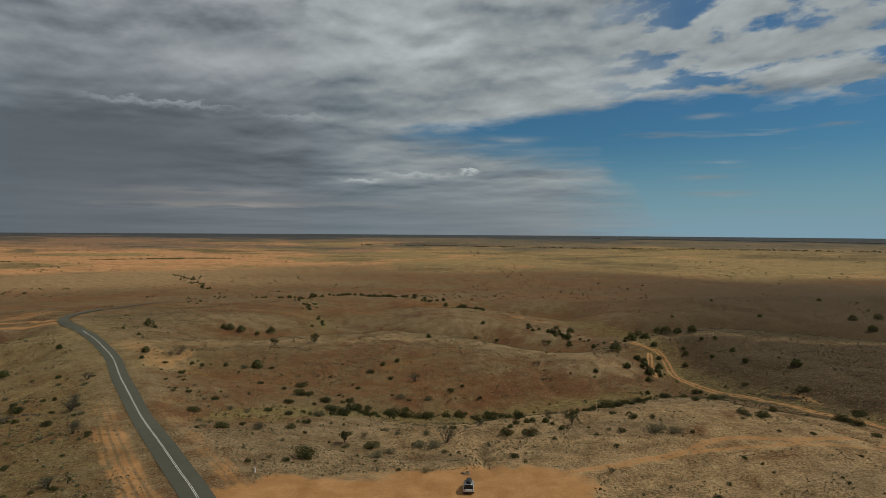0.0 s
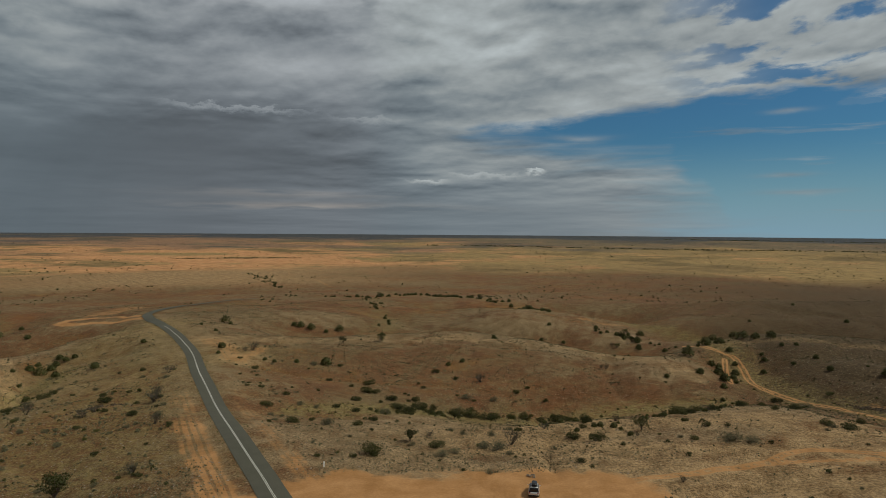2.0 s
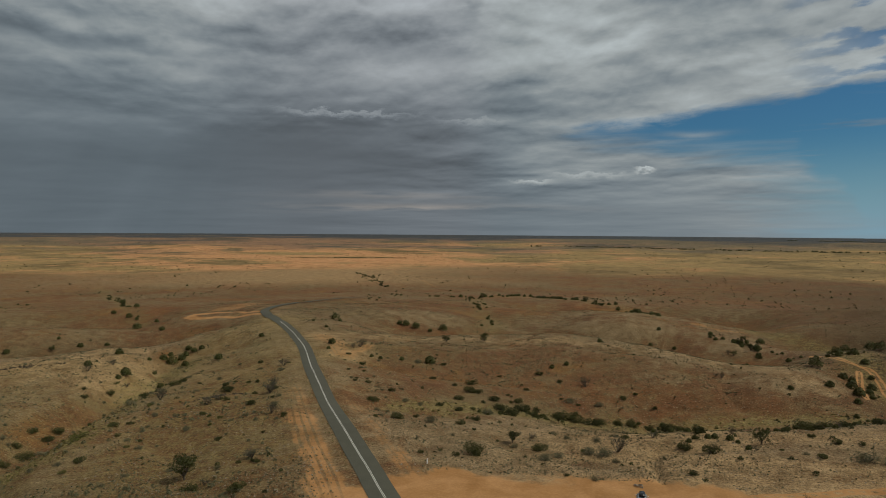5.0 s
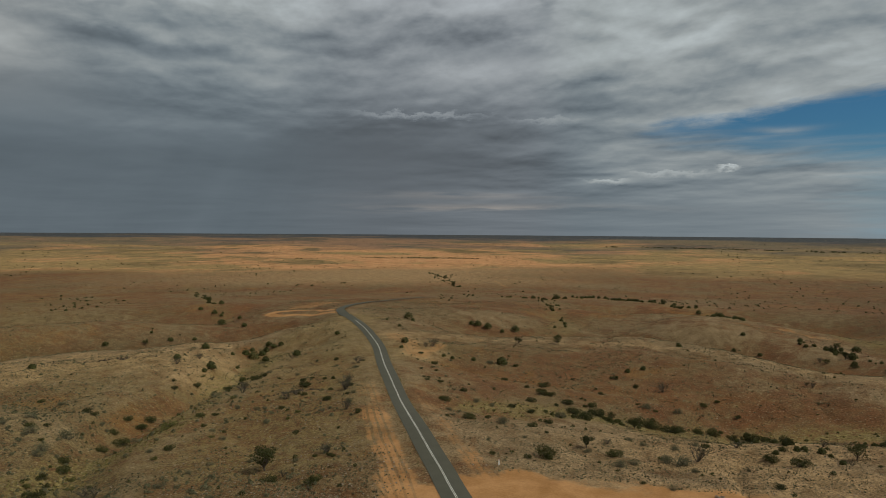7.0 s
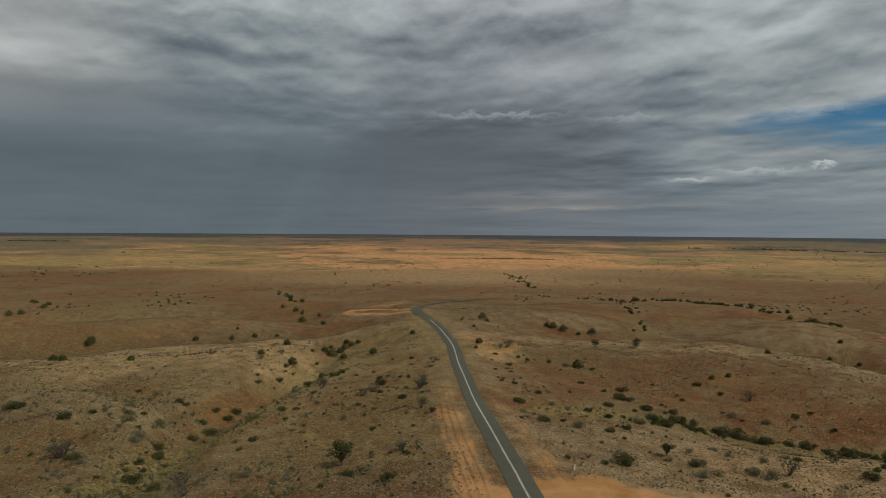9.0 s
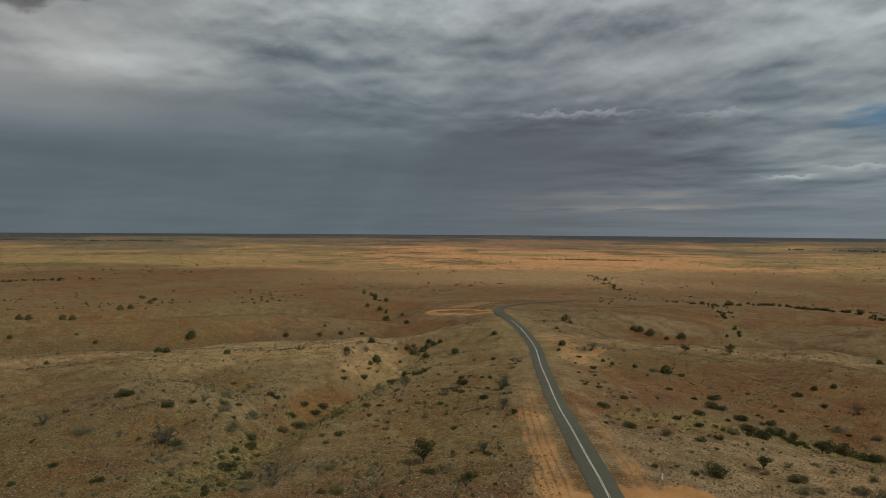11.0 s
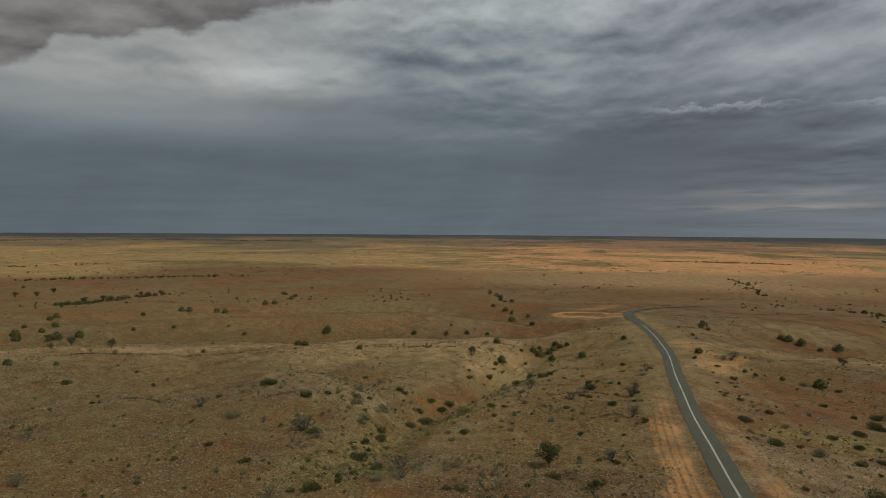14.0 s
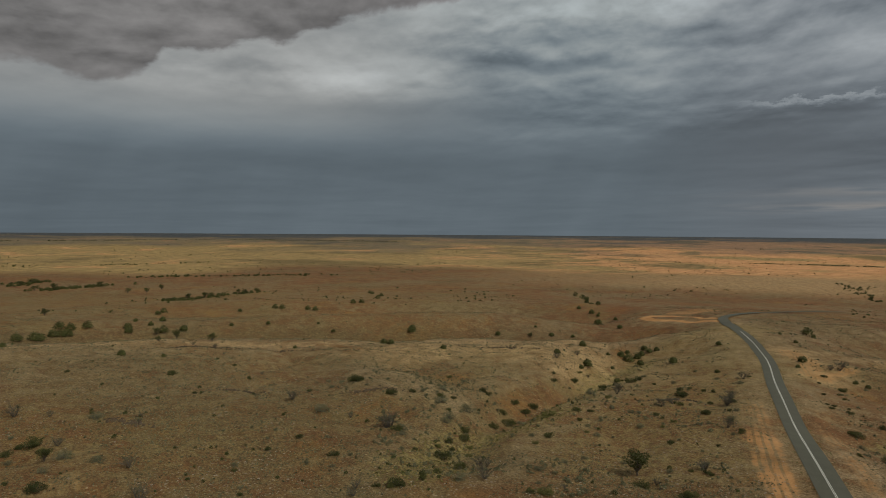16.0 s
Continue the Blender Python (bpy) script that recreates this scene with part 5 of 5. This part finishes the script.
# ---- the parked car ----
def car_thing(x, y, heading):
    paint = plain_material("silver_grey_paint", (0.62, 0.63, 0.64), 0.30, 0.3, 0.04)
    glass = plain_material("dark_glass", (0.015, 0.018, 0.02), 0.06, 0.0, 0.05)
    tyre_black = plain_material("tyre_rubber", (0.02, 0.02, 0.02), 0.9)
    alloy = plain_material("alloy", (0.50, 0.50, 0.52), 0.35, 0.9, 0.05)
    lamp_clear = plain_material("headlamp_glass", (0.75, 0.76, 0.78), 0.1)
    top = new("car")
    top.matrix_basis = pose(x, y, float(ground_z(x, y)), 0, 0, heading)
    # the lower body, lofted along its length: y, half-width, sill height, shoulder height
    bm = bmesh.new()
    rows = []
    for yy, half, sill, shoulder in ((-2.34, 0.74, 0.46, 0.86), (-2.26, 0.86, 0.34, 1.00), (-1.9, 0.92, 0.27, 1.05), (-0.6, 0.93, 0.24, 1.04), (0.7, 0.93, 0.24, 1.02), (1.5, 0.92, 0.26, 0.99), (2.05, 0.88, 0.30, 0.90), (2.32, 0.74, 0.38, 0.74)):
        rows.append([bm.verts.new((k * half * f, yy, z)) for k, f, z in ((-1, 0.86, sill), (-1, 1.0, sill + 0.25), (-1, 0.985, shoulder - 0.12), (-1, 0.88, shoulder), (1, 0.88, shoulder), (1, 0.985, shoulder - 0.12), (1, 1.0, sill + 0.25), (1, 0.86, sill))])
    for a, b in zip(rows, rows[1:]):
        for i in range(8):
            bm.faces.new((a[i], a[(i + 1) % 8], b[(i + 1) % 8], b[i]))
    bm.faces.new(rows[0])
    bm.faces.new(rows[-1])
    bmesh.ops.bevel(bm, geom=bm.edges[:], offset=0.02, segments=1, affect="EDGES")
    body = part("body", bm, paint, top, "silver-grey bodywork", True)
    # the cabin
    bm = bmesh.new()
    rows = []
    for yy, half, z in ((-2.16, 0.80, 1.00), (-1.86, 0.70, 1.60), (-0.9, 0.68, 1.69), (0.25, 0.67, 1.66), (1.12, 0.78, 1.02)):
        rows.append([bm.verts.new((k * w, yy, zz)) for k, w, zz in ((-1, 0.84, 0.98), (-1, half, z), (1, half, z), (1, 0.84, 0.98))])
    for a, b in zip(rows, rows[1:]):
        for i in range(3):
            bm.faces.new((a[i], a[i + 1], b[i + 1], b[i]))
    bm.faces.new(rows[0])
    bm.faces.new(rows[-1])
    part("cabin", bm, glass, top, "dark tinted windows")
    part("roof", block(1.36, 2.15, 0.06, (0, -0.80, 1.655), 0.025, 0.95), paint, top, smooth=True)
    for side in (-1, 1):
        for yy in (-1.72, -0.55, 0.55):
            bm = bmesh.new()
            limb(bm, (side * 0.86, yy - (0.1 if yy > 0 else 0), 1.0), (side * 0.70, yy - (0.32 if yy > 0 else -0.06), 1.66), 0.05, 0.04, 6)
            part("pillar", bm, paint, top)
        part("roof_rail", block(0.04, 1.75, 0.05, (side * 0.60, -0.75, 1.70), 0.012), POST_BLACK, top, "black roof rail")
        part("mirror", block(0.20, 0.10, 0.15, (side * 1.03, 0.78, 1.02), 0.03), paint, top)
        part("tail_lamp", block(0.24, 0.10, 0.20, (side * 0.70, -2.27, 0.82), 0.03), RED_LENS, top, "red tail lamp")
        part("headlamp", block(0.26, 0.16, 0.13, (side * 0.66, 2.16, 0.68), 0.03), lamp_clear, top, "clear headlamp")
        for yy in (-1.42, 1.40):
            wheel = part("wheel", drum(0.20, 0.225, (side * 0.82, yy, 0.355), "X", 14), alloy, top, "alloy wheel")
            part("tyre", drum(0.36, 0.22, (side * 0.82, yy, 0.355), "X", 26, 0.03), tyre_black, wheel, "black tyre", True)
    part("bumper", block(1.62, 0.22, 0.24, (0, -2.28, 0.36), 0.05), POST_BLACK, top, "black rear bumper")
    part("number_plate", block(0.37, 0.015, 0.12, (0, -2.36, 0.74), 0.004), POST_WHITE, top, "white number plate")
    part("tailgate_window", block(1.18, 0.03, 0.40, (0, -2.08, 1.10), 0.01, 0.85), glass, top)
    part("bonnet_line", block(1.30, 0.03, 0.02, (0, 1.10, 1.015), 0.006), POST_BLACK, top)
    for yy in (-1.25, -0.25):
        part("cross_bar", block(1.24, 0.07, 0.04, (0, yy, 1.755), 0.01), POST_BLACK, top, "black cross bar")
    top.scale = (0.93, 0.90, 0.93)
    tagged(top, "silver-grey estate car with a roof box, parked on bare dirt", "car")
    # the roof box rests on the bars
    box = new("roof_box")
    box.matrix_basis = pose(x, y, float(ground_z(x, y)), 0, 0, heading) @ pose(0.05, -0.68, 1.67)
    part("tub", block(0.86, 1.75, 0.16, (0, 0, 0), 0.04, 1.05), POST_BLACK, box)
    part("lid", block(0.92, 1.85, 0.24, (0, 0, 0.16), 0.09, 0.80, 0.88), plain_material("gloss_black", (0.018, 0.018, 0.02), 0.22), box, "glossy black lid", True)
    tagged(box, "glossy black luggage box on a car roof", "roof box")


car_thing(*(4.5, 101.9, -3.0))


# ---- loose stones ----
def stone_mesh(name, rng, at, sizes, flat=0.6, mat=None):
    """Many small angular stones in one mesh."""
    n = len(at)
    base = np.array([(1, 0, 0), (0, 1, 0), (-1, 0, 0), (0, -1, 0), (0, 0, 1), (0, 0, -0.6)], float)
    tri = np.array([(0, 1, 4), (1, 2, 4), (2, 3, 4), (3, 0, 4), (1, 0, 5), (2, 1, 5), (3, 2, 5), (0, 3, 5)])
    v = base[None] * (0.6 + 0.7 * rng.random((n, 6, 1))) * np.stack([sizes * (0.7 + 0.6 * rng.random(n)), sizes, sizes * flat], -1)[:, None]
    a = rng.random(n) * 6.28
    c, s = np.cos(a)[:, None], np.sin(a)[:, None]
    v = np.stack([v[..., 0] * c - v[..., 1] * s, v[..., 0] * s + v[..., 1] * c, v[..., 2]], -1) + at[:, None]
    return mesh_arrays(name, v.reshape(-1, 3), (np.arange(n)[:, None, None] * 6 + tri).reshape(-1, 3), mat or ROCK)


def rock_pile(x, y):
    rng = np.random.default_rng(77)
    top = new("rock_pile")
    z = float(ground_z(x, y))
    top.matrix_basis = pose(x, y, z)
    for i in range(9):
        a, r = rng.random() * 6.28, 0.75 * math.sqrt(rng.random())
        me = stone_mesh("rock", rng, np.array([(0.0, 0.0, 0.0)]), np.array([0.18 + 0.2 * rng.random()]))
        ob = new("rock", me)
        ob.parent = top
        ob.location = (r * math.cos(a), r * math.sin(a), 0.12 + 0.10 * (1 - r))
    tagged(top, "low heap of pale rocks at the edge of bare dirt", "rocks")


rock_pile(*(4.5, 109.9))

scatter = np.random.default_rng(9)


def spots(count, r_lo, r_hi, az_lo=-44.0, az_hi=98.0, power=1.0):
    """Random places round the lookout, denser near it as power falls, and how bare each is."""
    r = r_lo * (r_hi / r_lo) ** (scatter.random(count) ** power)
    a = np.radians(az_lo + (az_hi - az_lo) * scatter.random(count))
    return -np.sin(a) * r, np.cos(a) * r


def bare(x, y):
    """True where wheels or graders keep the ground bare."""
    out = to_line(x, y, ROAD) < 5.0
    out |= to_line(x, y, CLEARING) < 11.5
    for line, half in ((LOOKOUT_TRACK, 2.2), (LOWER_TRACK, 2.0), (CREEK_TRACK, 2.4), (CREEK_SPUR, 1.6), (SPUR_TURNOUT, 5.0)):
        out |= to_line(x, y, line) < half
    return out


def tuft_mesh(name, x, y, sizes, mat, leaves=7, tall=0.55, leaf=0.26, longest=9.0):
    """Many small tufts of leaf sprays in one mesh."""
    n = len(x)
    z = ground_z(x, y)
    at = np.stack([x, y, z], -1)[:, None]
    v = scatter.normal(size=(n, leaves, 3))
    v[..., 2] = np.abs(v[..., 2]) + 0.15
    v /= np.linalg.norm(v, axis=-1, keepdims=True)
    s = sizes[:, None, None]
    mid = at + v * s * (0.24 + 0.16 * scatter.random((n, leaves, 1))) * np.array([1, 1, tall / 0.55])
    a = scatter.normal(size=(n, leaves, 3))
    a /= np.linalg.norm(a, axis=-1, keepdims=True)
    b = np.cross(a, v)
    b /= np.linalg.norm(b, axis=-1, keepdims=True) + 1e-9
    long = np.minimum(s * leaf, longest)
    a, b = a * long, b * long * 0.7
    quad = np.stack([mid - a, mid + b, mid + a, mid - b], 2)
    quad[..., 2] = np.maximum(quad[..., 2], z[:, None, None] - 0.05)
    return mesh_arrays(name, quad.reshape(-1, 3), np.arange(n * leaves * 4).reshape(-1, 4), mat)


def stuff(name, mesh, label, category):
    return tagged(new(name, mesh), label, category, kind="stuff")


GULLY_NEAR = lambda x, y: np.min([to_line(x, y, line) for line in GULLY_LINES[:3]], axis=0)
# grey saltbush and dark bluebush over the hills, thicker in patches
x, y = spots(270000, 84, 520, power=0.85)
thick = value_noise(x, y, 38, 21) * 0.55 + value_noise(x, y, 9, 22) * 0.45 + value_noise(x, y, 3, 24) * 0.25
keep = ~bare(x, y) & (thick > 0.56 + 0.34 * (scatter.random(len(x)) - 0.5))
keep &= to_line(x, y, ROAD) > 5 + 8 * scatter.random(len(x))
keep &= (scatter.random(len(x)) < 0.80) | (np.hypot(x, y) > 172) | (x < -45)
x, y = x[keep], y[keep]
half = scatter.random(len(x)) + 0.25 * (value_noise(x, y, 20, 25) - 0.5)
size = (0.29 + 0.46 * scatter.random(len(x)) ** 4) * (0.72 + 0.4 * blend(110, 260, np.hypot(x, y)))
open_slope = (np.hypot(x, y) < 172) & (x > -45)
half = np.where(open_slope & (half > 0.48) & (half < 0.66), 0.8, half)
pale, dark, straw = half < 0.50, (half >= 0.50) & (half < 0.58), half >= 0.58
stuff("saltbush", tuft_mesh("saltbush", x[pale], y[pale], size[pale], LEAF_PALE, 5, 0.6, 0.34), "low grey-green saltbush scattered over stony hills", "saltbush")
stuff("bluebush", tuft_mesh("bluebush", x[dark], y[dark], size[dark] * 0.9, LEAF_BLUE, 6, 0.6, 0.34), "small dark bushes dotted over the hills", "scrub")
stuff("dry_grass", tuft_mesh("dry_grass", x[straw], y[straw], size[straw] * 0.8, SCRUB, 4, 0.55, 0.34), "tufts of dry straw-coloured grass", "grass")
# weeds along the edges of the asphalt
pts = smooth_line(ROAD, 0.4)
pts = pts[np.hypot(pts[:, 0], pts[:, 1]) < 420]
edge = scatter.integers(1, len(pts) - 1, 2600)
tan = pts[edge + 1] - pts[edge - 1]
tan /= np.linalg.norm(tan, axis=1)[:, None]
off = np.where(scatter.random(2600) < 0.5, -1, 1) * (2.5 + 1.4 * scatter.random(2600) ** 1.5)
x, y = pts[edge, 0] + tan[:, 1] * off, pts[edge, 1] - tan[:, 0] * off
keep = (value_noise(x, y, 8, 26) > 0.35) & (to_line(x, y, CLEARING) > 12)
x, y = x[keep], y[keep]
stuff("verge_weeds", tuft_mesh("verge_weeds", x, y, 0.16 + 0.24 * scatter.random(len(x)) ** 2, LEAF_BRIGHT, 4, 0.5), "low yellow-green weeds along the asphalt edge", "weeds")
# fresh growth in the gullies
x, y = spots(70000, 90, 420)
d = GULLY_NEAR(x, y)
keep = ~bare(x, y) & (d < 11 * scatter.random(len(x)) ** 1.3) & (value_noise(x, y, 11, 35) > 0.3)
x, y = x[keep], y[keep]
stuff("gully_grass", tuft_mesh("gully_grass", x, y, 0.30 + 0.55 * scatter.random(len(x)) ** 2, GULLY_LEAF, 6, 0.7), "yellow-green grass and herbs along the gullies", "grass")
stuff("creek_scrub", tuft_mesh("creek_scrub", np.array(scrub_x), np.array(scrub_y), np.array(scrub_s), LEAF_DARK, 320, 0.75, 0.066, 0.32), "thick bushes along the dry creeks", "scrub")
# shrubs of knee to hip height, too many to count
x, y = spots(2600, 95, 520)
d = GULLY_NEAR(x, y)
keep = ~bare(x, y) & (to_line(x, y, ROAD) > 13) & ((scatter.random(len(x)) < 0.22) | (d < 6))
x, y = x[keep], y[keep]
stuff("low_shrubs", tuft_mesh("low_shrubs", x, y, 0.7 + 0.9 * scatter.random(len(x)) ** 2, LEAF_DARK, 60, 0.7, 0.10), "hip-high dark shrubs scattered over the hills", "scrub")
# grey shrubs over the spur and the slopes of the gully
x, y = spots(2300, 92, 300, 20.0, 62.0)
keep = ~bare(x, y) & (to_line(x, y, ROAD) > 14) & (value_noise(x, y, 16, 37) + 0.3 * scatter.random(len(x)) > 0.70)
x, y = x[keep], y[keep]
stuff("grey_shrubs", tuft_mesh("grey_shrubs", x, y, 0.6 + 1.0 * scatter.random(len(x)) ** 2.5, GREY_LEAF, 80, 0.7, 0.085), "knee-high grey-green shrubs along the spur", "scrub")
# stones
x, y = spots(26000, 84, 330)
rocky = value_noise(x, y, 26, 31) * 0.7 + value_noise(x, y, 6, 32) * 0.5
keep = ~bare(x, y) & (rocky > 0.56) & ((scatter.random(len(x)) < 0.4) | (np.hypot(x, y) > 172) | (x < -45))
x, y = x[keep], y[keep]
at = np.stack([x, y, ground_z(x, y) + 0.02], -1)
stuff("stones", stone_mesh("stones", scatter, at, 0.07 + 0.20 * scatter.random(len(x)) ** 3), "loose pale stones on the hillsides", "stones")
# ledges of rock that break the surface of the left hill
for cx, cy, turn, long in ((-233.3, 79.6, 0.9, 9), (-244.3, 55.6, 1.3, 7), (-151.1, 20.3, 0.6, 3.5), (-170.8, 52, 1, 3), (102.1, 182.4, -0.9, 4), (-182.3, 156.8, 0.6, 8), (-103.1, 145.1, 0.5, 3), (-146.1, 78.8, 0.9, 5)):
    u, w = scatter.normal(size=70) * long, scatter.normal(size=70) * 0.7
    c, s = math.cos(turn), math.sin(turn)
    x, y = cx + u * c - w * s, cy + u * s + w * c
    at = np.stack([x, y, ground_z(x, y) + 0.03], -1)
    stuff("rock_ledge", stone_mesh("rock_ledge", scatter, at, 0.25 + 0.45 * scatter.random(70) ** 2, 0.7, DARK_ROCK), "dark broken ledge of rock across a hillside", "rocks")

# ---- scrub and woods far out on the plain ----
x, y = spots(16000, 450, 3300, power=0.7)
keep = value_noise(x, y, 120, 41) + 0.5 * value_noise(x, y, 40, 42) > 0.74
x, y = x[keep], y[keep]
stuff("plain_scrub", tuft_mesh("plain_scrub", x, y, (0.7 + 2.4 * scatter.random(len(x)) ** 5) * (1 + np.hypot(x, y) / 2600), LEAF_DARK, 18, 0.7, 0.18), "bushes dotted over the distant plain", "scrub")
FAR_WOODS = (
    ([(-989, 1401), (-880, 1501), (-739, 1587), (-569, 1645)], 150, 4.5, 8), ([(-361, 2782), (39, 2730), (541, 2548), (1129, 2431), (1577, 2241)], 360, 8.5, 22), ([(936, 3915), (1600, 3447), (2063, 2932)], 360, 8, 24), ([(-3250, -32), (-3241, 903), (-2797, 1635)], 260, 8, 14), ([(-1020, 2), (-1064, 56), (-1077, 170), (-1040, 290), (-977, 461)], 150, 5.0, 9), ([(-1510, -15), (-1472, 157), (-1496, 366)], 70, 5.0, 9),
)
for line, count, size, wide in FAR_WOODS:
    pts = smooth_line(line, 12.0)
    i = scatter.integers(0, len(pts), count)
    clumped = value_noise(i * 12.0, i * 0.0, 90, 43) > 0.3
    i = i[clumped]
    x, y = pts[i, 0] + scatter.normal(size=len(i)) * wide, pts[i, 1] + scatter.normal(size=len(i)) * wide
    stuff("far_woods", tuft_mesh("far_woods", x, y, size * (0.5 + 0.8 * scatter.random(len(x))), LEAF_DARK, 30, 0.7, 0.17), "line of dark trees far out on the plain", "trees")
